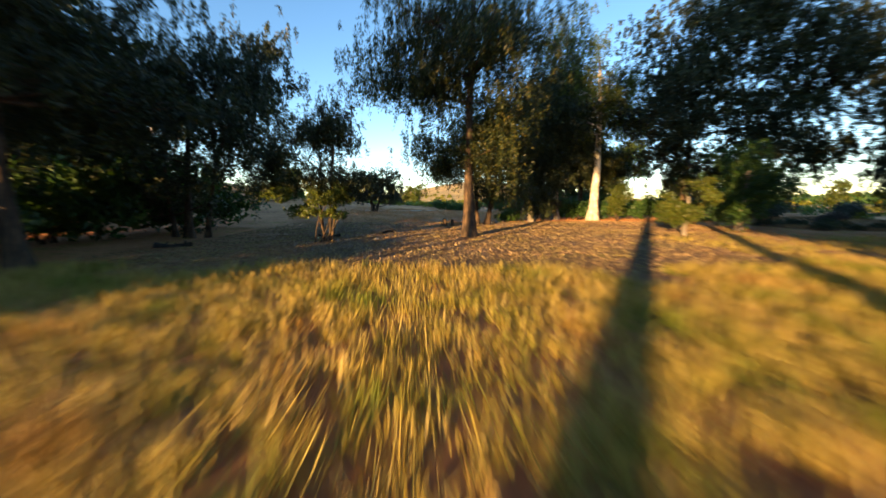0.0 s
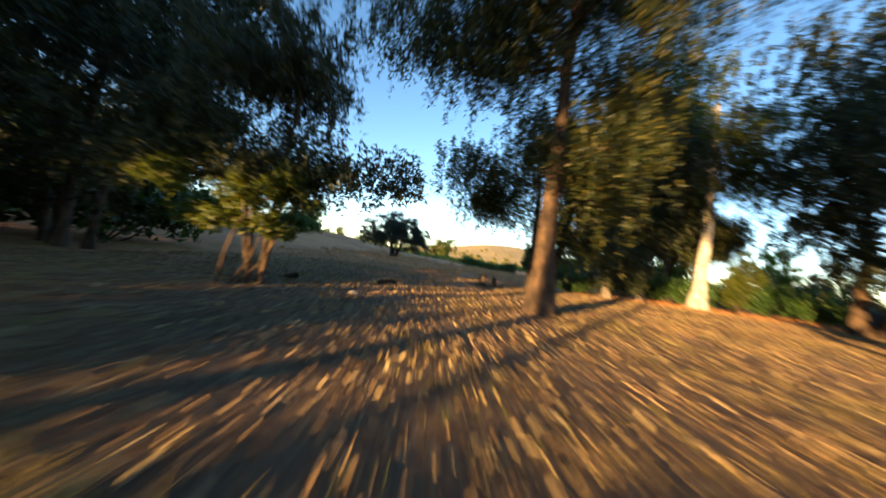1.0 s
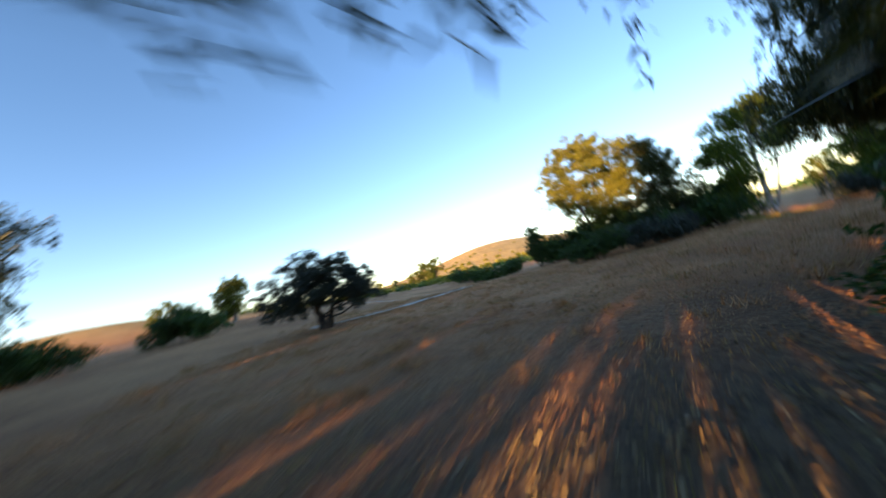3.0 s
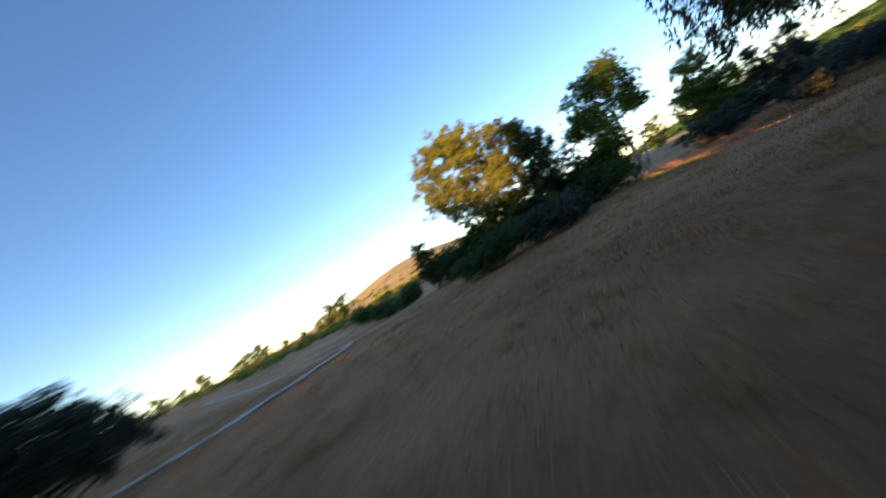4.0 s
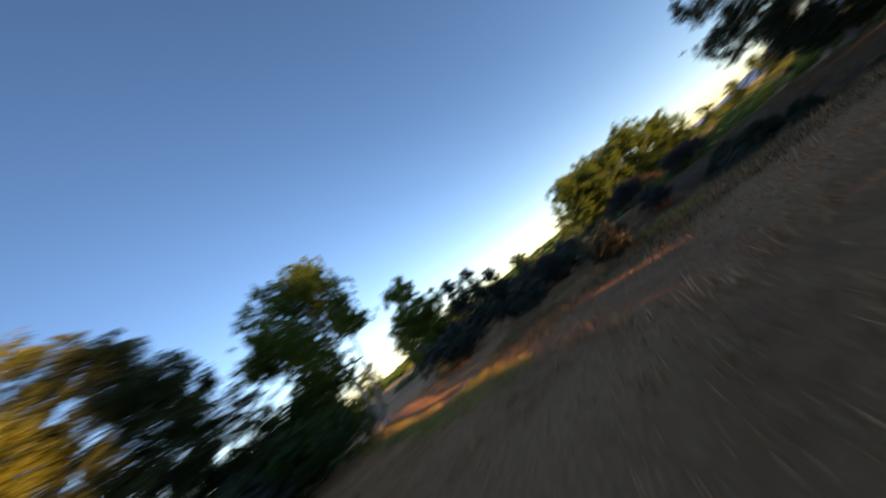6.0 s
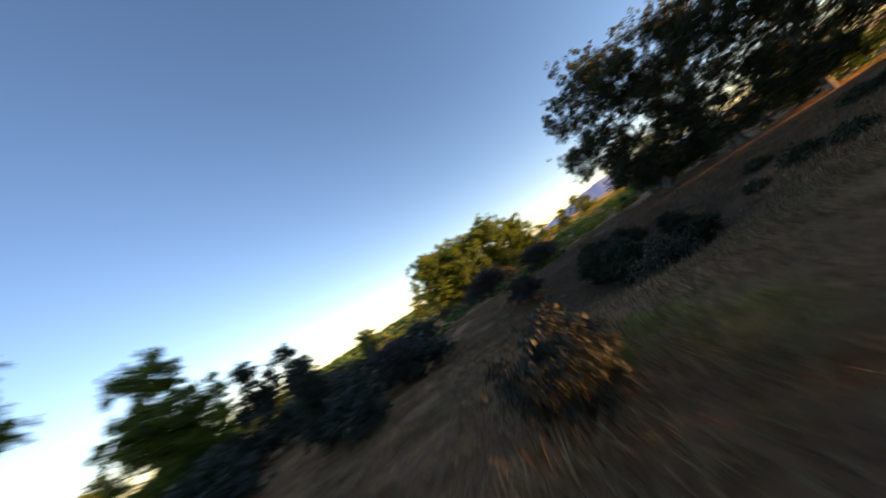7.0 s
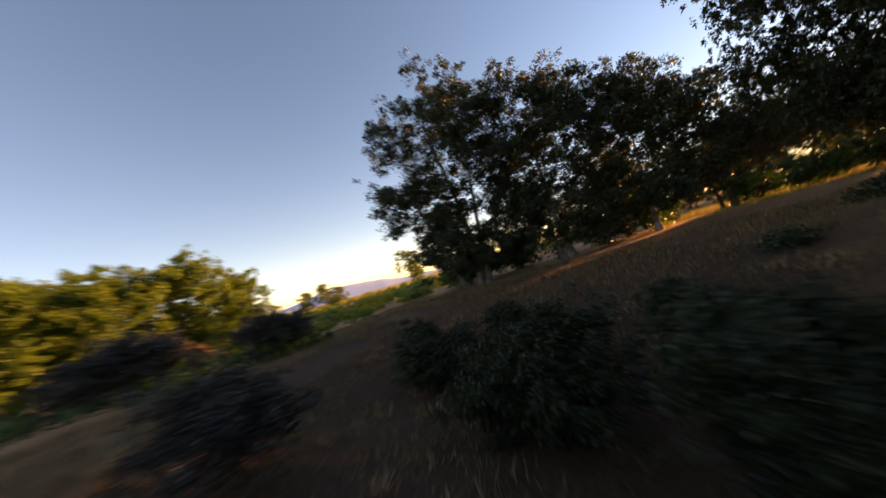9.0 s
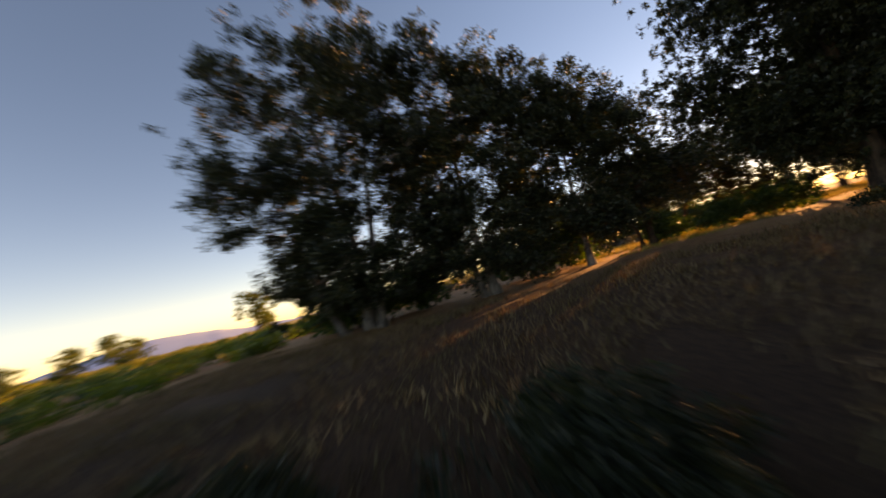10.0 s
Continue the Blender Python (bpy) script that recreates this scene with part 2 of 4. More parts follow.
def leaves(rng, centres, length, width, droop, slim=False):
    """Pointed leaves at the given points: folded diamonds, or slim single blades."""
    n = len(centres)
    d = rng.normal(size=(n, 3))
    d[:, 2] = d[:, 2] * (1 - droop) - droop * 1.8
    d /= np.linalg.norm(d, axis=1)[:, None]
    s = np.cross(d, rng.normal(size=(n, 3)))
    s /= np.linalg.norm(s, axis=1)[:, None]
    ln = (length * rng.uniform(0.6, 1.3, n))[:, None]
    wd = (width * rng.uniform(0.7, 1.3, n))[:, None]
    if slim:
        v = np.stack([centres - s * wd * 0.5, centres + s * wd * 0.5, centres + d * ln], 1).reshape(-1, 3)
        return v, np.arange(n * 3).reshape(n, 3)
    up = np.cross(s, d)
    mid = centres + d * ln * 0.45 + up * wd * 0.25
    v = np.stack([centres, mid + s * wd * 0.5, centres + d * ln, mid - s * wd * 0.5], 1).reshape(-1, 3)
    i = np.arange(n)[:, None] * 4
    return v, np.concatenate([i + [0, 1, 2], i + [0, 2, 3]])


def crown_points(rng, blobs, count, spread, gaps):
    """Clump centres spread near the surface of several ellipsoids, with gaps by noise."""
    out = []
    weights = np.array([b[3] * b[4] * b[5] for b in blobs]) ** 0.67
    pick = rng.choice(len(blobs), size=count * 6, p=weights / weights.sum())
    for k in pick:
        cx, cy, cz, rx, ry, rz = blobs[k]
        v = rng.normal(size=3)
        v /= np.linalg.norm(v)
        r = rng.uniform(1 - spread, 1.0)
        p = (cx + v[0] * rx * r, cy + v[1] * ry * r, cz + v[2] * rz * r)
        if noise.noise(Vector(p) * 0.55 + Vector((cx * 3.1, cy * 1.7, 0))) < gaps - 0.35:
            continue
        out.append(p)
        if len(out) == count:
            break
    return np.array(out)


DENSE = (1.7, 0.88, 1.2)   # leaves per clump, leaf length and width


def crown_mesh(rng, name, blobs, mat, clumps, per, size, length, width, droop=0.0, strands=0.0, spread=0.7, gaps=0.25):
    """Leaf clumps over the blobs, each of several small sprays; strands: the length of the hanging twigs that carry the leaves."""
    per, length, width, droop = int(per * DENSE[0]), length * DENSE[1], width * DENSE[2], droop * 0.6
    c = crown_points(rng, blobs, clumps, spread, gaps)
    k = rng.integers(0, len(c), clumps * per)
    base = c[k]
    if strands > 0:
        twig = rng.normal(size=(len(c), 9, 3)) * size * np.array([0.62, 0.62, 0.4])
        j = rng.integers(0, 9, len(k))
        fall = rng.uniform(0, 1, len(k)) * strands * 0.6 * (0.3 + rng.random((len(c), 9))[k, j])
        pts = base + twig[k, j] + rng.normal(size=(len(k), 3)) * 0.055
        pts[:, 2] -= fall
    else:
        reach = size * (0.6 + 0.6 * rng.random(len(c)))
        puff = rng.normal(size=(len(c), 7, 3)) * np.array([0.45, 0.45, 0.34]) * reach[:, None, None]
        fat = (0.32 + 0.3 * rng.random((len(c), 7))) * reach[:, None]
        j = rng.integers(0, 7, len(k))
        v = rng.normal(size=(len(k), 3))
        v /= np.linalg.norm(v, axis=1)[:, None]
        r = fat[k, j] * rng.random(len(k)) ** 0.45
        pts = base + puff[k, j] + v * r[:, None] * np.array([1, 1, 0.8])
    v, f = leaves(rng, pts, length, width, droop, True)
    return mesh_of(name, v, f, mat), c


def bend(rng, a, b, n, wobble):
    a, b = np.array(a, float), np.array(b, float)
    pts = [a + (b - a) * i / n for i in range(n + 1)]
    off = rng.normal(size=3) * wobble * np.linalg.norm(b - a)
    return [p + off * math.sin(math.pi * i / n) for i, p in enumerate(pts)]


def tree(name, place, blobs, bark, leaf, trunks, label, category="tree", group="", seed=1, clumps=120, per=110, size=0.7,
         length=0.2, width=0.07, droop=0.2, strands=0.0, spread=0.7, gaps=0.25, limbs=14, branches=False):
    """trunks: (base offset, top point, base radius, top radius) each, in metres from the tree's foot."""
    rng = np.random.default_rng(seed)
    root = new(name)
    root.location = (place[0], place[1], ground_height(place[0], place[1]))
    tagged(root, label, category, group)
    crown, c = crown_mesh(rng, "crown", blobs, leaf, clumps, per, size, length, width, droop, strands, spread, gaps)
    lines = []
    rng = np.random.default_rng(seed + 500)
    for foot, top, r0, r1 in trunks:
        pts = bend(rng, (foot[0], foot[1], -0.25), top, 9, 0.018)
        pts = [p + rng.normal(size=3) * 0.02 * (0.3 if i < 2 else 1) for i, p in enumerate(pts)]
        rad = [r0 + (r1 - r0) * (i / 9) ** 0.8 for i in range(10)]
        rad[0] *= 1.55
        rad[1] *= 1.12
        v, f = tube(pts, rad, 12, rng, 0.11)
        part("trunk", mesh_of("trunk", v, f, bark, True), root)
        lines.append((pts, rad))
    order = rng.permutation(len(c))[:limbs]
    for i in order:
        pts, rad = lines[rng.integers(0, len(lines))]
        z = c[i][2]
        j = int(np.clip(np.searchsorted([p[2] for p in pts], z - 0.35 * np.hypot(c[i][0] - pts[5][0], c[i][1] - pts[5][1])), 3, 9))
        a, b = pts[j], c[i]
        m = bend(rng, a, b, 6, 0.08)
        r0 = min(rad[j] * 0.55, 0.03 + 0.018 * np.linalg.norm(b - a))
        tubes = [tube(m, [r0 * (1 - 0.8 * k / 6) for k in range(7)], 6)]
        near = c[np.argsort(((c - b) ** 2).sum(1))[1:5]]
        twigs = [tube(bend(rng, m[4], q, 4, 0.1), [r0 * 0.42 * (1 - 0.75 * k / 4) for k in range(5)], 4) for q in near]
        v, f = merge_tubes(tubes if branches else tubes + twigs)
        limb = part("limb", mesh_of("limb", v, f, bark, True), root)
        if branches:
            for v, f in twigs:
                part("branch", mesh_of("branch", v, f, bark, True), limb)
    part("crown", crown, root)
    return root


def bush(name, place, blobs, leaf, label, seed=1, clumps=50, per=110, size=0.4, length=0.11, width=0.05, droop=0.0,
         strands=0.0, gaps=0.15, category="bush", group="", stems=6, sink=0.0):
    rng = np.random.default_rng(seed)
    root = new(name)
    root.location = (place[0], place[1], ground_height(place[0], place[1]) - sink)
    tagged(root, label, category, group)
    crown, c = crown_mesh(rng, "foliage", blobs, leaf, clumps, per, size, length, width, droop, strands, 0.75, gaps)
    for i in rng.permutation(len(c))[:stems]:
        a = np.array((blobs[0][0] + rng.uniform(-0.2, 0.2), blobs[0][1] + rng.uniform(-0.2, 0.2), -0.1))
        m = bend(rng, a, c[i], 5, 0.08)
        v, f = tube(m, [0.035 * (1 - 0.75 * k / 5) for k in range(6)], 5)
        part("stem", mesh_of("stem", v, f, BARK_BROWN, True), root)
    part("foliage", crown, root)
    return root


# ---------------------------------------------------------------- the ground
KNOTS = np.array([
    (0, 0, 0), (1.3, 16.2, 0.05), (12.3, 27.9, 0.1), (-5.2, 14.9, 0), (-13, 17, -0.1), (-9.1, 46, 0.3), (21.5, 39.9, 0.25),
    (19, 47.3, 0), (26.2, 51.9, -0.6), (15.3, 59.7, 0.2), (46, 71, -0.3), (44, 37, -0.7), (38, 36, -1.1), (66, 29.6, -1.4),
    (78, 27, -0.9), (47.6, 17.5, -0.6), (41.5, 11.2, -0.4), (35, 10.4, -0.1), (-42.5, 44.6, 1.5), (-23, 50, 1.5),
    (-26, 62, 2.4), (0, 72, -1.0), (16, 18, 0.0)])


def ground_height(x, y, fine=True):
    d = (KNOTS[:, 0] - x) ** 2 + (KNOTS[:, 1] - y) ** 2
    w = 1.0 / (d + 20.0) ** 1.5
    near = float((w * KNOTS[:, 2]).sum() / w.sum())
    r = math.hypot(x - 15, y - 30)
    fade = 1.0 / (1.0 + (r / 90.0) ** 4)
    z = near * fade
    z += 11.0 * math.exp(-((x + 95) / 45) ** 2 - ((y - 100) / 50) ** 2)
    z -= 1.35 * math.exp(-((x - 35.5) / 6.5) ** 2 - ((y - 34.0) / 5.0) ** 2) + 0.8 * math.exp(-((x - 43.0) / 3.5) ** 2 - ((y - 32.0) / 3.5) ** 2)
    if fine:
        p = Vector((x * 0.22, y * 0.22, 0.0))
        z += 0.10 * noise.noise(p) + 0.05 * noise.noise(p * 3.1)
        if r > 120:
            z += min((r - 120) / 400, 1.0) * 5.0 * noise.noise(Vector((x * 0.004, y * 0.004, 3.0)))
    # a golden ridge far ahead, and low rises round about
    b = math.degrees(math.atan2(-(x - 5), y - 30))
    if r > 250:
        k = min((r - 250) / 450, 1.0)
        z += k * 42 * math.exp(-((b + 6) / 13.5) ** 2)
        z += k * 11 * math.exp(-((b + 74) / 22) ** 2)
        z += k * 10 * math.exp(-((b - 30) / 18) ** 2)
    return z


def build_ground():
    n = 240
    u = np.linspace(-1, 1, n)
    s = np.sinh(u * 5.2) / np.sinh(5.2) * 3200
    xs, ys = 15 + s, 28 + s
    verts = [(x, y, ground_height(x, y)) for y in ys for x in xs]
    i = np.arange(n - 1)
    a = (i[:, None] * n + i[None, :]).ravel()
    faces = np.stack([a, a + 1, a + n + 1, a + n], 1)
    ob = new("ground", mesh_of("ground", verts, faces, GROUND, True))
    tagged(ob, "dry bare earth and straw-coloured field in long evening shade", "ground", kind="structure")


build_ground()


# ---------------------------------------------------------------- the grove where the flight begins
tree("tree", (1.3, 16.6), [(0.3, 0.5, 9.6, 5.2, 4.6, 4.2), (-3.6, 1.2, 8.2, 2.8, 2.6, 2.2), (2.0, 0.8, 6.6, 1.8, 1.7, 2.2), (1.7, 1.6, 4.6, 1.2, 1.2, 1.2), (1.3, -0.2, 5.2, 1.2, 1.2, 1.2), (1.0, -0.4, 4.2, 0.9, 0.8, 0.9), (0.1, 0.7, 4.7, 1.2, 1.0, 1.0), (1.7, 1.3, 3.7, 0.9, 0.9, 0.8), (-1.4, 1.0, 6.6, 2.0, 1.8, 1.6)],
     BARK_BROWN, LEAF_PEPPER, [((0, 0), (0.2, 0.6, 11.5), 0.29, 0.08)],
     "tall brown-trunked tree with hanging leafy twigs over dry grass", group="grove trees",
     seed=11, clumps=470, per=120, size=0.75, length=0.17, width=0.05, droop=0.75, strands=1.5, spread=0.8, gaps=0.3, limbs=20, branches=True)
tree("tree", (-5.2, 15.0), [(0.0, 0.2, 4.6, 2.3, 2.0, 1.9), (0.9, 0.4, 2.9, 1.8, 1.5, 0.8), (-1.1, 0.2, 2.8, 1.5, 1.4, 0.7), (2.1, 0.5, 3.1, 1.3, 1.2, 1.0), (-2.0, 0.2, 3.6, 1.4, 1.3, 1.1), (-2.2, -0.2, 2.5, 1.2, 0.8, 0.6), (0.3, -0.1, 2.5, 1.0, 0.7, 0.5)],
     BARK_BROWN, LEAF_GUM, [((0, 0), (-0.75, 0.1, 3.4), 0.06, 0.022), ((0.12, 0.05), (0.45, 0.2, 4.4), 0.075, 0.028),
                            ((-0.1, 0.1), (-0.2, 0.5, 4.0), 0.06, 0.02), ((0.2, -0.05), (0.75, 0.0, 3.0), 0.06, 0.02)],
     "small tree with several bare stems and an airy dark crown", group="grove trees",
     seed=12, clumps=230, per=85, size=0.45, length=0.15, width=0.045, droop=0.6, strands=0.6, spread=0.85, gaps=0.42, limbs=16, branches=True)
bush("bush", (-5.35, 14.5), [(0.0, 0.0, 1.8, 1.1, 0.7, 0.5), (0.5, 0.1, 1.3, 0.5, 0.4, 0.3), (-0.6, 0.0, 1.4, 0.6, 0.5, 0.35), (-1.4, 0.0, 2.1, 0.9, 0.6, 0.45), (0.9, 0.1, 2.0, 0.6, 0.5, 0.4)], LEAF_BRIGHT,
     "sunlit yellow-green leafy shoots round the small tree's stems", seed=13, stems=3, clumps=58, per=60, size=0.28, length=0.13, width=0.06)
tree("tree", (-13.2, 17.4), [(0.5, 0.0, 7.4, 5.6, 5.0, 4.0), (3.2, -1.2, 5.2, 2.6, 2.4, 2.0), (-2.5, -2.0, 5.0, 3.0, 2.6, 2.2), (1.2, -0.6, 3.0, 2.2, 1.6, 1.0), (-2.0, 1.5, 2.2, 2.6, 2.0, 1.7), (2.2, 3.2, 8.8, 2.6, 2.6, 2.3), (3.4, 1.6, 10.0, 1.7, 1.6, 1.2), (1.0, 4.0, 6.0, 2.2, 2.0, 1.7)],
     BARK_BROWN, LEAF_GUM, [((0, 0), (0.9, 0.3, 8.5), 0.2, 0.06), ((0.8, 0.2), (2.6, 0.2, 6.0), 0.14, 0.05), ((-0.9, 0.3), (-1.0, 0.4, 6.0), 0.13, 0.05)],
     "broad dark gum tree with leaning stems in shade", group="grove trees",
     seed=14, clumps=430, per=120, size=0.85, length=0.19, width=0.065, droop=0.6, strands=1.0, spread=0.85, gaps=0.25, limbs=18, branches=True)
tree("tree", (-11.4, 8.9), [(-0.5, 0.5, 7.6, 4.6, 4.2, 3.6), (0.8, 2.0, 5.2, 2.8, 2.4, 1.8), (-2.5, 0, 3.6, 2.2, 2.2, 1.8)],
     BARK_BROWN, LEAF_GUM, [((0, 0), (0.2, 0.4, 8.5), 0.26, 0.07)],
     "dark gum tree with a thick trunk in deep shade", group="grove trees",
     seed=15, clumps=250, per=130, size=0.8, length=0.18, width=0.065, droop=0.6, strands=1.0, spread=0.85, gaps=0.27, limbs=14)
tree("tree", (12.6, 28.6), [(-2.4, 0.4, 13.2, 3.2, 2.8, 4.0), (-0.4, 0.0, 9.8, 4.4, 3.6, 2.6), (-3.8, -0.8, 8.0, 2.4, 2.0, 2.6), (3.0, 0.4, 8.6, 2.8, 2.4, 2.2)],
     BARK_PALE, LEAF_BRIGHT, [((0, 0), (0.0, 0.2, 13.0), 0.40, 0.08)],
     "tall gum tree with a smooth pale trunk lit by low sun", group="grove trees",
     seed=16, clumps=320, per=100, size=0.8, length=0.2, width=0.06, droop=0.65, strands=1.3, spread=0.8, gaps=0.35, limbs=16, branches=True)
bush("bush", (14.6, 28.2), [(0, 0, 1.6, 1.1, 1.0, 1.3), (0.3, 0.2, 2.8, 0.6, 0.6, 0.7)], LEAF_BRIGHT,
     "upright yellow-green bush beside the pale trunk", seed=17, clumps=60, per=90, size=0.4, length=0.13, width=0.06)
tree("tree", (9.9, 29.6), [(0.6, -0.8, 8.4, 2.9, 2.5, 3.8), (-0.9, -0.8, 5.4, 1.5, 1.2, 1.6), (1.0, -0.4, 5.2, 1.5, 1.2, 1.3), (-1.3, -0.6, 1.5, 0.6, 0.7, 1.3)],
     BARK_GREY, LEAF_GUM, [((0, 0), (0.3, 0.1, 9.0), 0.26, 0.06)],
     "dark gum tree with a grey trunk behind the pale one", group="grove trees",
     seed=18, clumps=300, per=120, size=0.8, length=0.2, width=0.075, droop=0.5, strands=0.9, spread=0.85, gaps=0.02, limbs=12)
tree("tree", (18.2, 25.8), [(0, 0, 10.5, 6.4, 5.6, 6.0), (5.2, -1.5, 8.6, 4.0, 3.4, 3.6), (-1.2, 0.6, 5.2, 2.4, 2.2, 3.6), (1.4, -1.0, 3.6, 3.6, 2.6, 2.6), (7.8, -4.2, 9.6, 3.4, 3.0, 3.6), (3.6, -3.0, 6.0, 3.2, 2.6, 2.8), (-2.4, -1.6, 8.2, 2.8, 2.4, 3.0), (6.0, -3.4, 5.2, 2.4, 2.0, 1.8), (2.0, -2.0, 13.6, 4.6, 4.0, 3.2), (5.6, -3.2, 12.0, 3.2, 2.8, 2.8), (3.4, -1.2, 16.6, 3.8, 3.4, 2.6)],
     BARK_BROWN, LEAF_GUM, [((0, 0), (0.4, 0.4, 10.0), 0.32, 0.08), ((0.9, 0.2), (3.0, -0.6, 7.5), 0.2, 0.06)],
     "massive dark gum tree with foliage close to the ground", group="grove trees",
     seed=19, clumps=1040, per=105, size=0.9, length=0.21, width=0.085, droop=0.5, strands=0.8, spread=0.8, gaps=0.0, limbs=16)
tree("tree", (12.2, 17.0), [(0.1, 0.1, 1.5, 1.4, 1.2, 0.8), (0.7, 0.3, 2.3, 1.0, 0.9, 0.7), (-0.4, 0.0, 1.1, 0.9, 0.8, 0.5)],
     BARK_GREY, LEAF_BRIGHT, [((0, 0), (0.15, 0.1, 2.0), 0.12, 0.05)],
     "low green sapling with a short pale trunk", seed=20, clumps=80, per=80, size=0.35, length=0.13, width=0.06, droop=0.2, limbs=8)
tree("tree", (17.2, 19.6), [(0.2, 0.1, 3.2, 2.4, 2.1, 1.8), (1.8, 0.3, 2.6, 1.7, 1.5, 1.4), (-0.4, 0.0, 1.7, 1.6, 1.4, 1.0)],
     BARK_GREY, LEAF_GREEN, [((0, 0), (0.3, 0.1, 3.6), 0.2, 0.07)],
     "leafy tree with a flared pale trunk foot", seed=21, clumps=140, per=100, size=0.6, length=0.16, width=0.07, droop=0.4, strands=0.5, limbs=10)
tree("tree", (2.75, 24.4), [(0.5, 0.5, 7.0, 3.6, 3.2, 3.0), (-1.9, -0.6, 4.8, 2.1, 1.8, 1.6), (-3.7, -1.6, 5.6, 1.9, 1.7, 1.2), (1.6, -0.6, 3.0, 1.8, 1.3, 1.3), (2.2, -0.2, 5.8, 1.8, 1.6, 1.7), (0.0, -0.4, 3.2, 0.8, 0.7, 1.0), (3.6, 1.8, 8.6, 2.6, 2.4, 2.2), (-3.0, -0.5, 4.5, 1.1, 1.0, 0.9), (-2.2, -0.2, 3.9, 0.8, 0.8, 0.7), (-3.9, -0.9, 3.3, 0.6, 0.5, 0.8), (-3.2, -0.5, 4.4, 0.8, 0.5, 0.6), (-2.6, -0.6, 4.1, 1.2, 1.0, 0.7)],
     BARK_BROWN, LEAF_PEPPER, [((-0.3, 0.1), (-0.5, 0.4, 7.0), 0.2, 0.06), ((0.35, -0.1), (1.4, 0.2, 7.5), 0.2, 0.06)],
     "twin-stemmed pepper tree with drooping curtains of leaves", group="grove trees",
     seed=22, clumps=360, per=120, size=0.7, length=0.17, width=0.05, droop=0.85, strands=1.5, spread=0.8, gaps=0.25, limbs=16, branches=True)
tree("tree", (13.4, 33.6), [(0.4, 0, 8.6, 2.8, 2.6, 3.8), (-0.2, 0.2, 5.8, 1.7, 1.5, 1.8), (1.8, 0.4, 6.2, 2.2, 1.8, 1.8), (0.8, 0.2, 5.4, 1.8, 1.5, 1.4), (-1.7, -0.6, 4.8, 1.6, 1.3, 1.4), (1.4, -1.6, 4.2, 1.8, 1.2, 1.6), (3.0, -0.8, 5.0, 1.7, 1.4, 1.5), (2.4, -1.8, 5.6, 1.8, 1.4, 1.6), (0.2, -1.4, 5.2, 1.6, 1.3, 1.4), (0.2, 1.1, 4.6, 1.5, 1.2, 1.1), (1.3, 1.4, 4.1, 1.5, 1.2, 1.0), (-1.2, 1.6, 4.5, 1.2, 1.0, 1.1), (-0.3, 1.7, 4.7, 1.3, 1.0, 1.1), (0.9, 2.4, 4.6, 1.4, 1.1, 1.1), (2.3, 2.2, 4.5, 1.4, 1.2, 1.2)],
     BARK_BROWN, LEAF_PEPPER, [((0, 0), (0.2, 0.3, 9.5), 0.3, 0.07)],
     "tall dark gum with hanging foliage at the field's edge", group="grove trees",
     seed=23, clumps=640, per=130, size=0.7, length=0.18, width=0.05, droop=0.85, strands=1.2, spread=0.8, gaps=0.22, limbs=14)

behind = tree("tree", (-12.72, -20.2), [(0, 0, 9.2, 3.6, 3.2, 3.4), (-1.4, 0.5, 7.4, 2.2, 2.0, 1.6)], BARK_BROWN, LEAF_GUM,
              [((0, 0), (0.1, 0.1, 8.6), 0.3, 0.15)], "tall gum tree added, mostly out of view, to throw long shadows", group="shadow-casting gums",
              seed=24, clumps=190, per=13, size=0.9, length=0.55, width=0.34, droop=0.5, strands=0.6, gaps=0.1, limbs=10)
behind.scale = (1.35, 1.35, 1.6)
behind.rotation_euler = (0, 0, math.pi)
# gums added behind the start, mostly out of view, to cast long shadows across the grove and the field
for x, y, turn, k, h in ((-7.5, -18.9, 130, 1.1, 1.85), (-2.5, -18.0, 250, 1.1, 1.7), (-13.8, -8.2, 200, 0.8, 1.75), (-14.8, -12.2, 20, 0.5, 1.75), (-15.2, -5.0, 300, 0.95, 0.9), (6.0, -20.0, 80, 1.3, 1.3),
                         (-15.5, -1.0, 110, 1.3, 0.9), (-18.0, 2.5, 250, 1.4, 0.68), (-21.0, 5.5, 170, 1.5, 1.0), (-19.5, 11.0, 60, 1.3, 1.0), (-23.0, 19.0, 140, 1.4, 1.1),
                         (-25.0, 8.0, 330, 1.4, 1.0), (-18.6, -9.0, 40, 0.9, 1.7), (-24.0, -8.0, 10, 1.4, 1.1), (-26.0, -3.0, 290, 1.4, 1.0), (-30.0, 26.0, 100, 1.5, 0.7), (-27.0, 14.0, 210, 1.5, 0.72), (-33.0, 33.0, 30, 1.5, 0.62), (-27.5, 21.0, 80, 1.5, 0.62), (-36.0, 27.0, 190, 1.6, 0.9),
                         (-38.0, 18.0, 10, 1.5, 0.7), (-42.0, 24.0, 120, 1.6, 0.7), (-40.0, 10.0, 250, 1.5, 0.75), (-46.0, 30.0, 60, 1.6, 0.8), (-36.0, 11.0, 160, 1.4, 0.65), (-44.0, 16.0, 310, 1.6, 0.8)):
    c = copy_thing(behind, pose(x, y, ground_height(x, y), 0, 0, turn))
    c.scale = (k, k, h)
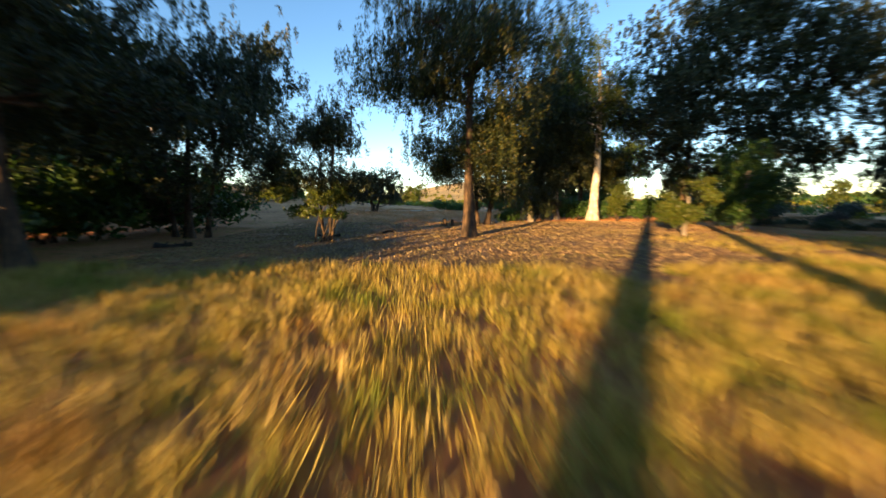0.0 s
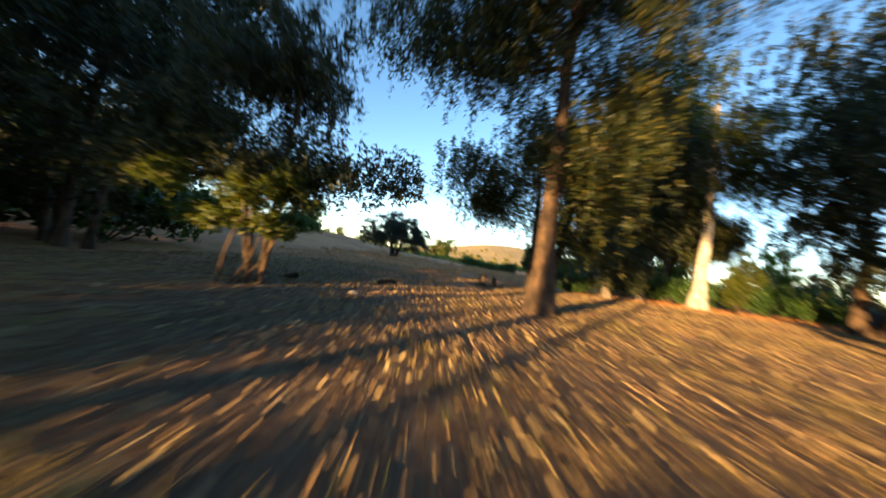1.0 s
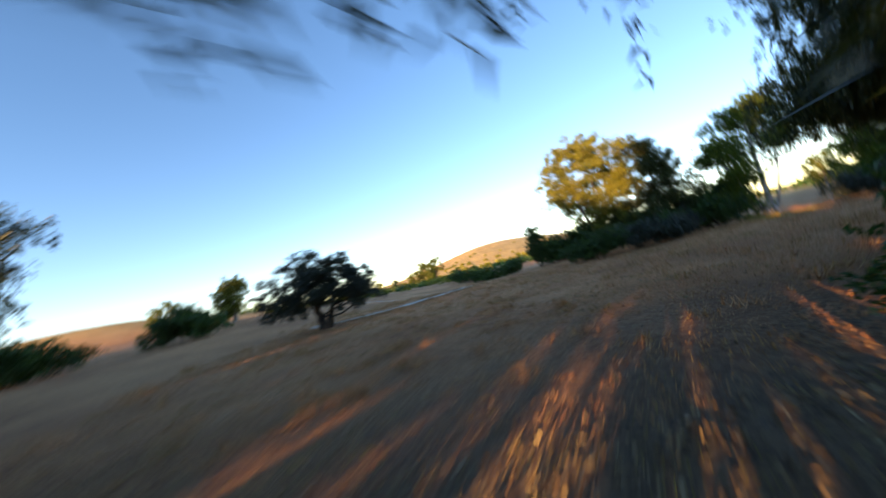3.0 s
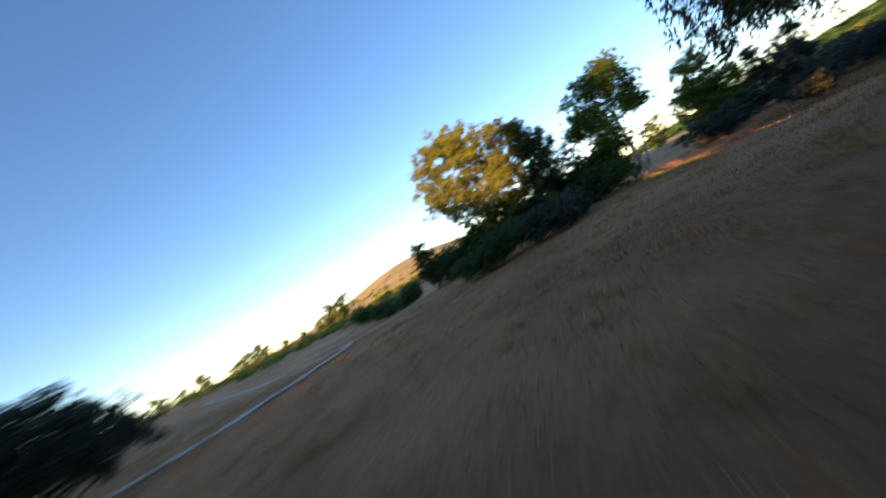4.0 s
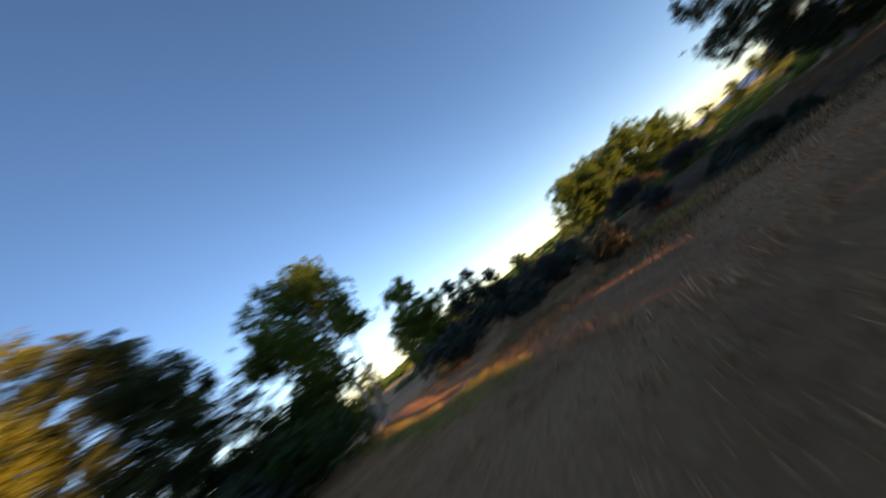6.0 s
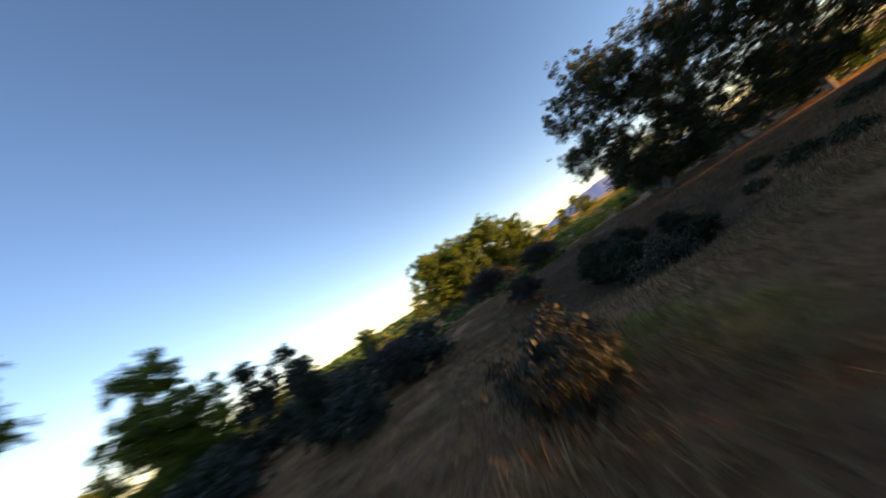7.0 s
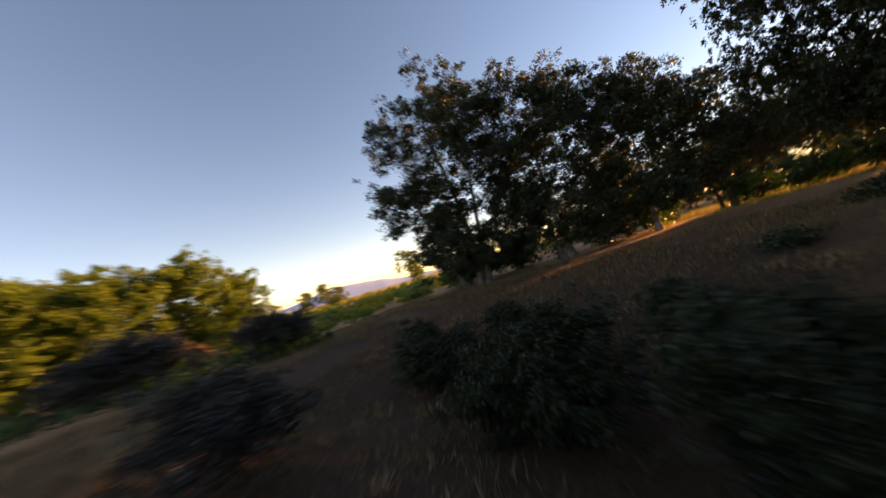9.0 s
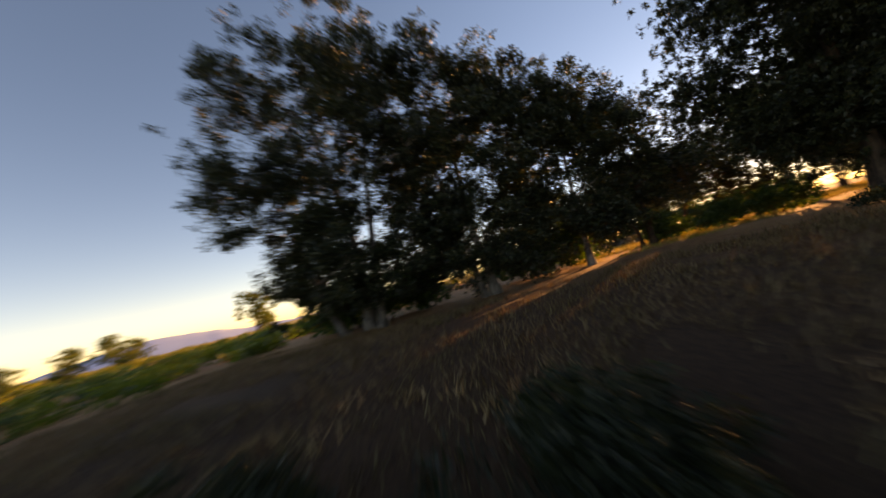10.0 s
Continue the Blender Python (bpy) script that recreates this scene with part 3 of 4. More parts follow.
tree("tree", (7.2, 27.6), [(0.9, -0.7, 7.6, 2.8, 2.4, 3.0), (0.2, -0.3, 5.2, 1.6, 1.5, 1.5), (0.8, -0.5, 10.0, 2.2, 2.0, 1.8), (-0.2, -0.9, 2.0, 1.4, 1.2, 1.4), (1.2, -0.4, 3.6, 1.5, 1.2, 1.4)],
     BARK_GREY, LEAF_GUM, [((0, 0), (0.2, 0.2, 9.0), 0.22, 0.06)],
     "dense dark gum tree in the middle of the grove", group="grove trees",
     seed=25, clumps=320, per=120, size=0.75, length=0.2, width=0.075, droop=0.6, strands=1.0, gaps=0.0, limbs=12)

# ---------------------------------------------------------------- the open field
olive = tree("olive_tree", (-9.0, 44.2), [(-1.4, 0, 2.5, 2.1, 1.8, 1.6), (1.5, 0.1, 2.4, 2.0, 1.7, 1.6), (0.2, 0, 3.6, 1.8, 1.6, 1.0), (2.5, 0.2, 1.9, 1.3, 1.2, 1.0), (-2.4, 0.1, 1.8, 1.2, 1.1, 0.8), (0.0, -0.1, 2.3, 2.0, 1.8, 1.3)],
     BARK_BROWN, LEAF_OLIVE, [((0, 0), (-0.3, 0.1, 2.0), 0.3, 0.14), ((0.15, 0), (0.8, 0.1, 2.0), 0.2, 0.09)],
     "dark round olive tree standing alone in the dry field", seed=31, clumps=330, per=130, size=0.42, length=0.12, width=0.045, droop=0.1, gaps=0.05, limbs=10)
olive.scale = (1.12, 1.12, 1.08)
bush("bush", (-25.0, 52.0), [(0, 0, 1.4, 2.6, 2.2, 1.4), (0.4, 0.4, 2.3, 1.5, 1.4, 0.9), (2.4, 0.3, 1.0, 1.9, 1.6, 1.0), (-1.8, -0.3, 1.0, 1.7, 1.5, 1.0)], LEAF_GREEN,
     "large rounded green bush on the slope", seed=32, clumps=150, per=100, size=0.6, length=0.17, width=0.08, gaps=0.02)
tree("tree", (-28.0, 63.2), [(0, 0, 3.0, 2.4, 2.2, 2.0), (0.4, 0, 4.2, 1.6, 1.5, 1.1), (-0.6, 0.2, 1.6, 2.0, 1.8, 1.3)], BARK_GREY, LEAF_GOLD,
     [((0, 0), (0, 0, 4.4), 0.25, 0.08)], "rounded golden-green tree catching the low sun", seed=33, clumps=110, per=100, size=0.6,
     length=0.2, width=0.09, droop=0.3, gaps=0.12, limbs=8)
gum = tree("tree", (-38.8, 45.2), [(0, 0, 9.5, 4.2, 3.8, 3.6), (3.4, 1.0, 8.2, 2.6, 2.4, 2.4), (-3.0, -1.0, 7.0, 3.2, 3.0, 2.6), (1.0, 0, 4.2, 3.2, 2.8, 1.8)],
           BARK_PALE, LEAF_GUM, [((0, 0), (0.6, 0.2, 9.5), 0.24, 0.06), ((0.6, 0.2), (3.4, 0.6, 8.5), 0.16, 0.05), ((-0.5, 0), (-2.6, -0.5, 7.5), 0.16, 0.05)],
           "slender gum tree with pale stems at the foot of the hill", group="hillside gums",
           seed=34, clumps=330, per=36, size=0.8, length=0.3, width=0.13, droop=0.4, strands=0.7, gaps=0.18, limbs=14)
for dx, dy, turn, k in ((-7.5, 4, 70, 1.1), (-12, -3, 150, 0.95), (-16, 6, 220, 1.15), (-20, -6, 300, 1.0), (-26, 2, 30, 1.1), (-14, -13, 110, 1.0)):
    x, y = -38.8 + dx, 45.2 + dy
    c = copy_thing(gum, pose(x, y, ground_height(x, y), 0, 0, turn))
    c.scale = (k, k, k)

gum.scale = (1.4, 1.4, 1.35)

# the golden tree and its neighbours across the field
tree("tree", (15.8, 60.3), [(-0.8, 0, 8.6, 4.9, 4.6, 3.8), (-3.4, -0.6, 6.9, 3.2, 3.0, 2.9), (1.4, 0, 10.6, 2.8, 2.6, 2.1), (-1.6, 0.2, 10.6, 2.4, 2.2, 1.7), (-0.6, -0.8, 4.6, 3.6, 2.8, 2.2), (2.4, -0.6, 6.6, 2.8, 2.4, 2.6), (1.0, -0.6, 2.6, 3.4, 2.6, 2.2)],
     BARK_GREY, LEAF_GOLD, [((0, 0), (0.3, 0.2, 8.0), 0.32, 0.1), ((0.5, 0.2), (2.4, 0.2, 8.5), 0.2, 0.07), ((-0.4, 0.1), (-2.4, -0.3, 6.5), 0.2, 0.07)],
     "broad round-crowned tree turned gold by the low sun", group="field-edge trees",
     seed=41, clumps=600, per=135, size=0.62, length=0.15, width=0.075, droop=0.25, gaps=0.22, limbs=16)
tree("tree", (21.6, 59.6), [(-0.8, -0.2, 6.4, 2.9, 2.8, 3.8), (1.6, -0.2, 4.0, 2.6, 2.4, 2.8), (-1.0, 0.4, 9.6, 2.0, 2.0, 1.9), (-2.8, -0.8, 3.2, 2.8, 2.4, 2.4), (1.0, 0.2, 7.4, 1.9, 1.8, 1.8), (3.0, 0, 1.8, 2.2, 1.8, 1.6)],
     BARK_GREY, LEAF_SAGE, [((0, 0), (0.2, 0.2, 7.5), 0.28, 0.08)],
     "dark leafy tree mostly in shade beside the golden one", group="field-edge trees",
     seed=42, clumps=400, per=115, size=0.65, length=0.17, width=0.08, droop=0.3, gaps=0.14, limbs=12)
tree("tree", (30.2, 57.5), [(-0.2, 0, 9.0, 3.6, 3.0, 2.6), (-3.9, -0.4, 6.8, 1.9, 1.7, 1.5), (1.5, 0.2, 10.6, 2.3, 2.0, 1.6), (-2.6, 0.2, 4.4, 2.6, 2.2, 2.3), (2.6, 0, 7.4, 2.2, 1.9, 1.5), (-3.4, -0.3, 1.8, 2.4, 1.8, 1.8), (-1.0, 0.2, 6.8, 2.4, 2.0, 1.8)],
     BARK_PALE, LEAF_LIME, [((0, 0), (0.2, 0.1, 9.0), 0.3, 0.08), ((-0.4, 0), (-3.6, -0.2, 6.4), 0.2, 0.06), ((0.2, 0), (2.4, 0.1, 7.4), 0.15, 0.05)],
     "gum tree with forked pale trunks and a ragged crown", group="field-edge trees",
     seed=43, clumps=460, per=115, size=0.6, length=0.17, width=0.08, droop=0.35, strands=0.4, gaps=0.3, limbs=14, branches=True)
tree("tree", (40.2, 57.0), [(0, 0, 4.6, 3.2, 2.8, 2.8), (0.2, 0, 7.2, 2.0, 1.8, 1.6), (-1.4, 0, 2.4, 2.8, 2.2, 2.0), (1.6, 0, 2.6, 2.4, 2.0, 2.0)], BARK_GREY, LEAF_LIME,
     [((0, 0), (0.1, 0, 5.0), 0.2, 0.06)], "middling tree with a yellow-green pointed crown", group="field-edge trees",
     seed=44, clumps=260, per=100, size=0.55, length=0.2, width=0.09, droop=0.3, gaps=0.12, limbs=8)
sapling = tree("tree", (35.2, 48.2), [(0.1, 0, 2.0, 0.95, 0.9, 0.9), (-0.3, 0.1, 2.8, 0.7, 0.7, 0.6), (0.3, 0, 3.3, 0.45, 0.45, 0.45), (0.3, 0.2, 1.1, 0.9, 0.8, 0.6), (-0.3, 0, 0.6, 0.9, 0.8, 0.5)], BARK_GREY, LEAF_OLIVE,
               [((0, 0), (0.1, 0, 3.2), 0.07, 0.02)], "slim grey-green young tree in the scrub", group="young trees",
               seed=45, clumps=110, per=75, size=0.36, length=0.12, width=0.05, droop=0.3, gaps=0.02, limbs=8)
for x, y, turn, k in ((42.4, 53.6, 160, 1.55), (47.8, 53.6, 250, 1.65)):
    c = copy_thing(sapling, pose(x, y, ground_height(x, y), 0, 0, turn))
    c.scale = (k, k, k)

green_bush = bush("bush", (14.0, 60.0), [(0, 0, 1.1, 2.0, 1.5, 1.1), (-1.2, 0, 0.9, 1.4, 1.2, 0.9), (1.2, 0.2, 1.3, 1.2, 1.1, 1.0)], LEAF_GREEN,
                  "dense bright green field-edge bush, reused unseen to cast shade", seed=51, clumps=100, per=26, size=0.5, length=0.21, width=0.13, gaps=0.0, group="field-edge bushes")
# copies behind the start and the grove are added out of view to block low sun
for x, y, turn, k in ((-17.5, 15.0, 10, 1.6), (-21.0, 17.0, 120, 1.8), (-17.0, 9.0, 200, 1.6), (-25.0, 22.0, 300, 1.8), (-22.0, 11.5, 60, 1.7), (-16.0, 20.8, 250, 1.9), (-16.2, -3.2, 140, 1.3), (-14.3, -4.6, 20, 1.15), (-20.5, -0.5, 220, 1.5), (-23.0, 2.5, 320, 1.7), (14.2, 61.5, 40, 1.5), (17.5, 61.0, 130, 1.5), (19.8, 60.0, 230, 1.4), (11.5, 62.0, 310, 1.4), (26.8, 59.4, 15, 2.0), (24.6, 58.5, 115, 1.6), (8.0, -25.0, 30, 1.6), (14.0, -24.0, 140, 1.7), (20.0, -26.0, 250, 1.8), (26.0, -25.0, 10, 1.7), (32.0, -27.0, 170, 1.7), (3.0, -28.0, 90, 1.7), (12.2, 60.8, 30, 0.9), (11.0, 62.5, 250, 1.1), (15.8, 58.6, 75, 1.0), (4.2, 70.0, 10, 0.8), (0.5, 81.0, 190, 1.0), (19.5, 57.0, 260, 1.0), (-37.0, 47.5, 0, 1.3), (-33.5, 46.0, 90, 1.1), (-41.5, 43.0, 200, 1.4), (-46.0, 41.0, 310, 1.4), (10.2, 61.0, 120, 1.0), (17.6, 57.8, 200, 0.95), (6.0, 66.0, 40, 0.9), (2.5, 76.0, 300, 0.95), (22.0, 58.0, 160, 1.1), (-1.5, 90.0, 80, 1.1),
                      (-31.0, 14.0, 60, 1.8), (-34.0, 19.0, 150, 1.8), (-37.0, 23.5, 20, 1.9), (-40.0, 28.0, 240, 1.9), (-33.0, 9.0, 330, 1.8), (-36.5, 14.0, 100, 1.9), (14.3, 31.3, 60, 0.8), (17.3, 31.7, 110, 0.85), (-35.5, 44.4, 20, 1.6), (-39.5, 41.0, 140, 1.8), (-32.5, 47.5, 260, 1.3), (-43.0, 46.0, 80, 1.7), (-12.9, 6.1, 80, 1.2), (5.4, 27.6, 20, 0.5), (11.2, 31.8, 200, 0.85), (12.9, 31.4, 320, 0.8), (20.6, 31.2, 170, 1.0), (23.2, 33.0, 300, 0.9),
                      (49.5, 17.2, 30, 1.2), (46.2, 15.6, 110, 1.25), (40.6, 13.6, 310, 1.2), (37.8, 13.0, 80, 1.15), (32.8, 12.4, 30, 0.75), (30.2, 12.7, 200, 0.7), (27.6, 12.9, 110, 0.75)):
    c = copy_thing(green_bush, pose(x, y, ground_height(x, y), 0, 0, turn))
    c.scale = (k, k, k)
# narrow tall copy added behind the start only for its shadow
c = copy_thing(green_bush, pose(-11.5, -0.4, ground_height(-11.5, -0.4), 0, 0, 100))
c.scale = (0.5, 0.5, 1.05)
bush("bush", (10.2, 49.9), [(0, 0, 0.9, 2.0, 1.4, 0.9), (-1.3, 0.9, 0.8, 1.3, 1.1, 0.8), (1.3, 0.5, 1.2, 1.4, 1.2, 1.0)], LEAF_GREEN,
     "dense dark green bush in front of the golden tree", seed=54, clumps=150, per=110, size=0.42, length=0.11, width=0.05, gaps=0.0, group="field-edge bushes")
bush("bush", (8.1, 59.4), [(0, 0, 1.7, 1.4, 1.2, 1.7), (0.1, 0, 3.4, 0.9, 0.8, 1.0), (1.2, 0.1, 1.2, 1.4, 1.1, 1.2)], LEAF_GREEN,
     "upright dark green column-shaped bush", seed=52, clumps=130, per=100, size=0.4, length=0.13, width=0.06, gaps=0.0)
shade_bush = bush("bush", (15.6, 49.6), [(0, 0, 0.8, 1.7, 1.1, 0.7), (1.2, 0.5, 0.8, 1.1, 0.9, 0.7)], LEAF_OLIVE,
                  "low spreading grey-green bush on the field's edge", seed=53, clumps=80, per=34, size=0.42, length=0.18, width=0.08, gaps=0.0, group="low scrub")
for x, y, turn, k in ((17.8, 51.6, 60, 1.2), (13.4, 50.4, 300, 1.3), (20.6, 57.0, 140, 1.4), (33.0, 51.5, 100, 1.0), (34.5, 46.8, 170, 1.1), (37.5, 44.8, 260, 1.0),
                      (33.5, 53.0, 330, 1.5), (40.5, 48.5, 45, 1.4), (44.5, 46.0, 200, 1.3), (48.0, 49.0, 130, 1.6), (53.0, 44.0, 20, 1.4), (41.0, 54.0, 75, 1.5), (50.5, 54.5, 290, 1.6)):
    c = copy_thing(shade_bush, pose(x, y, ground_height(x, y), 0, 0, turn))
    c.scale = (k, k, k)

# ---------------------------------------------------------------- scrub and dark trees where the flight turns back
dark_bush = bush("bush", (42.2, 36.5), [(0, 0, 0.8, 1.75, 1.4, 0.8), (0.6, 0.2, 1.3, 1.1, 0.9, 0.65), (-0.7, 0, 1.0, 0.9, 0.8, 0.6)], LEAF_BROWN,
                 "dry dark brown twiggy bush", seed=61, clumps=120, per=75, size=0.36, length=0.14, width=0.03, gaps=0.0, group="dry bushes")
bush("bush", (41.9, 31.6), [(0, 0, 0.75, 1.5, 1.25, 0.75), (0.5, -0.3, 1.15, 1.0, 0.85, 0.6), (-0.9, 0.3, 0.6, 0.8, 0.7, 0.55)], LEAF_GUM,
     "dense dark green bush in shade", seed=62, clumps=170, per=150, size=0.32, length=0.08, width=0.035, gaps=0.0)
bush("bush", (38.0, 33.5), [(0, 0, 0.95, 1.5, 1.25, 0.95), (-0.5, -0.3, 1.5, 1.0, 0.9, 0.6), (0.9, 0.2, 0.8, 0.9, 0.8, 0.7)], LEAF_GUM,
     "rounded green bush in deep shade", seed=67, clumps=190, per=150, size=0.33, length=0.08, width=0.035, gaps=0.0)
bush("bush", (34.8, 34.1), [(0, 0, 1.05, 1.4, 1.2, 1.0), (0.7, -0.2, 1.6, 0.9, 0.9, 0.7), (-0.9, 0.0, 0.9, 0.9, 0.9, 0.75)], LEAF_GUM,
     "broad dull green bush in deep shade", seed=63, clumps=210, per=130, size=0.4, length=0.1, width=0.045, gaps=0.0)
low_bush = bush("bush", (32.5, 32.9), [(0, 0, 0.5, 1.0, 0.8, 0.5), (-0.3, -0.2, 0.8, 0.6, 0.5, 0.4)], LEAF_GUM,
                "spreading dark green bush close to the ground", seed=68, clumps=90, per=120, size=0.28, length=0.08, width=0.035, gaps=0.0, group="dark green bushes")
for x, y, turn, k in ((36.0, 30.4, 150, 0.9), (39.9, 30.2, 200, 1.0)):
    c = copy_thing(low_bush, pose(x, y, ground_height(x, y), 0, 0, turn))
    c.scale = (k, k, k)
bush("bush", (30.2, 36.0), [(0, 0, 0.45, 1.2, 1.0, 0.45)], LEAF_GREY,
     "low grey scrubby bush", seed=64, clumps=50, per=110, size=0.35, length=0.1, width=0.04, gaps=0.0)
bush("bush", (24.6, 41.8), [(0, 0, 0.5, 0.85, 0.8, 0.5), (0.3, 0.2, 0.75, 0.5, 0.5, 0.35)], LEAF_GREY,
     "small grey-green bush among dry grass", seed=65, clumps=80, per=120, size=0.24, length=0.08, width=0.025, gaps=0.0)
for x, y, turn, k in ((38.5, 45.2, 30, 1.1), (56.0, 36.0, 290, 1.5), (52.5, 31.0, 75, 1.1), (62.0, 34.0, 170, 1.6), (60.0, 27.0, 10, 1.3)):
    c = copy_thing(dark_bush, pose(x, y, ground_height(x, y), 0, 0, turn))
    c.scale = (k, k, k * 1.1)
rust_bush = bush("bush", (66.0, 30.5), [(0, 0, 1.0, 1.8, 1.4, 1.0), (0.8, 0.4, 1.5, 1.0, 1.0, 0.8)], LEAF_RUST,
                 "rust-red leafed shrub catching the sun", seed=66, clumps=60, per=45, size=0.5, length=0.17, width=0.08, gaps=0.05, group="rust shrubs")
for x, y, turn, k in ((66.5, 36.5, 90, 0.9), (70.0, 25.5, 200, 1.1), (70.5, 33.5, 20, 1.0), (68.0, 40.5, 130, 0.8), (64.0, 26.5, 280, 0.7)):
    c = copy_thing(rust_bush, pose(x, y, ground_height(x, y), 0, 0, turn))
    c.scale = (k, k, k)

dark_leaf = LEAF_GUM
tree("tree", (47.6, 19.4), [(-0.4, 1.2, 10.4, 4.4, 4.0, 4.0), (-3.4, 0.6, 9.6, 3.2, 2.8, 3.2), (1.4, 3.2, 6.8, 3.0, 2.6, 3.0), (0, 1.0, 4.2, 4.0, 3.2, 3.2), (-1.5, 0.6, 2.2, 3.6, 2.4, 1.8), (1.6, 0.8, 2.6, 2.8, 2.2, 2.2)],
     BARK_GREY, dark_leaf, [((0, 0), (0.4, 0.6, 9.5), 0.26, 0.07), ((0.9, 0.5), (2.2, 2.2, 7.5), 0.18, 0.06), ((-0.7, 0.2), (-2.0, 0.6, 8.5), 0.2, 0.06)],
     "tall many-stemmed dark gum against the evening sky", group="backlit trees",
     seed=71, clumps=560, per=125, size=0.72, length=0.16, width=0.075, droop=0.3, gaps=0.14, limbs=22, branches=True)
tree("tree", (42.0, 17.2), [(0, 0.4, 9.6, 3.6, 3.2, 3.4), (-2.0, 0, 8.2, 2.8, 2.4, 3.0), (1.6, 0.6, 5.6, 3.0, 2.4, 3.0), (0, 0.4, 3.2, 3.6, 2.4, 2.2), (-0.5, 0.2, 1.5, 3.0, 2.0, 1.3), (2.6, 0.6, 7.0, 2.6, 2.4, 2.6), (2.4, 0.6, 3.6, 2.4, 2.0, 2.0), (-1.5, 0.7, 5.5, 2.1, 1.7, 1.8)],
     BARK_GREY, dark_leaf, [((0, 0), (0.2, 0.2, 8.0), 0.24, 0.06), ((0.5, 0.2), (1.4, 0.4, 6.5), 0.16, 0.05)],
     "dense dark tree against the evening sky", group="backlit trees",
     seed=72, clumps=510, per=125, size=0.72, length=0.16, width=0.075, droop=0.3, gaps=0.0, limbs=14, branches=True)
tree("tree", (37.4, 15.8), [(0, 0, 7.4, 3.2, 2.6, 2.8), (-2.2, -0.2, 6.4, 2.2, 2.0, 2.2), (1.2, 0, 3.8, 2.6, 2.0, 2.2), (-0.5, 0, 2.0, 2.2, 1.6, 1.4)],
     BARK_GREY, dark_leaf, [((0, 0), (-0.2, 0.1, 6.0), 0.18, 0.05)],
     "smaller dark tree at the end of the row", group="backlit trees",
     seed=73, clumps=360, per=110, size=0.66, length=0.16, width=0.075, droop=0.3, gaps=0.0, limbs=12)
lean = tree("tree", (32.4, 8.8), [(-1.6, 0, 4.6, 3.0, 2.2, 1.9), (0.8, 0.2, 5.2, 2.6, 2.0, 1.8), (-0.4, 0.4, 3.2, 2.6, 1.8, 1.0)],
            BARK_BROWN, LEAF_PEPPER, [((0, 0), (-1.6, 0.1, 4.4), 0.16, 0.05)],
            "small leaning tree over sunlit grass", group="leaning trees",
            seed=74, clumps=150, per=90, size=0.55, length=0.16, width=0.06, droop=0.5, strands=0.6, gaps=0.3, limbs=10)
for x, y, turn, k in ((29.6, 6.2, 20, 1.0), (26.5, 3.5, 340, 1.15)):
    c = copy_thing(lean, pose(x, y, ground_height(x, y), 0, 0, turn))
    c.scale = (k, k, k)
tree("tree", (28.2, 18.6), [(0.6, 0.2, 8.2, 4.4, 4.2, 4.2), (2.8, 1.4, 9.6, 2.6, 2.4, 2.4), (-1.6, 0, 5.4, 3.2, 3.0, 2.6), (1.4, 2.8, 7.2, 2.2, 2.0, 2.0), (-0.6, 0.2, 3.4, 3.6, 3.0, 2.4), (1.2, -0.9, 3.8, 2.8, 2.4, 2.0), (2.8, -2.0, 5.6, 2.4, 2.2, 2.2)],
     BARK_BROWN, dark_leaf, [((0, 0), (0.4, 0.2, 9.5), 0.32, 0.08)],
     "massive dark tree with overhanging boughs", group="backlit trees",
     seed=75, clumps=640, per=125, size=0.8, length=0.18, width=0.07, droop=0.45, strands=0.5, gaps=0.0, limbs=14, branches=True)

dense = tree("tree", (33.8, 13.4), [(0, 0, 5.4, 2.8, 2.4, 2.8), (-1.4, 0, 3.6, 2.2, 1.8, 2.0), (1.2, 0.2, 2.8, 2.0, 1.8, 1.8)],
             BARK_BROWN, dark_leaf, [((0, 0), (0.1, 0.1, 6.0), 0.18, 0.05), ((0.5, 0.1), (1.2, 0.2, 4.5), 0.12, 0.04)],
             "dense dark tree with low boughs, some added off view for shade", group="backlit trees",
             seed=77, clumps=150, per=32, size=0.75, length=0.28, width=0.12, droop=0.3, gaps=0.1, limbs=10)
# (14, -2), (9, -6), (8, 1.5), (11.5, 3.5): added off view to shade the slope
for x, y, turn, k, h in ((23.6, 14.2, 60, 1.3, 1.3), (19.5, 9.0, 140, 1.2, 1.2), (39.5, 12.0, 250, 0.9, 0.95), (24.0, -31.0, 20, 1.5, 1.5), (31.0, -35.0, 100, 1.6, 1.4), (38.0, -32.0, 200, 1.5, 1.5), (45.0, -36.0, 300, 1.6, 1.6),
                         (52.0, -33.0, 40, 1.5, 1.4), (60.0, -38.0, 160, 1.6, 1.5), (16.0, -38.0, 220, 1.5, 1.3), (9.0, -44.0, 330, 1.6, 1.3), (14.0, -2.0, 70, 1.2, 1.2), (9.0, -6.0, 190, 1.3, 1.2), (8.0, 1.5, 260, 1.1, 1.1), (11.5, 3.5, 40, 1.2, 1.1), (31.0, -6.0, 30, 1.2, 1.0), (36.0, -4.0, 140, 1.0, 0.9), (23.5, 5.5, 320, 0.9, 0.9)):
    c = copy_thing(dense, pose(x, y, ground_height(x, y), 0, 0, turn))
    c.scale = (k, k, h)
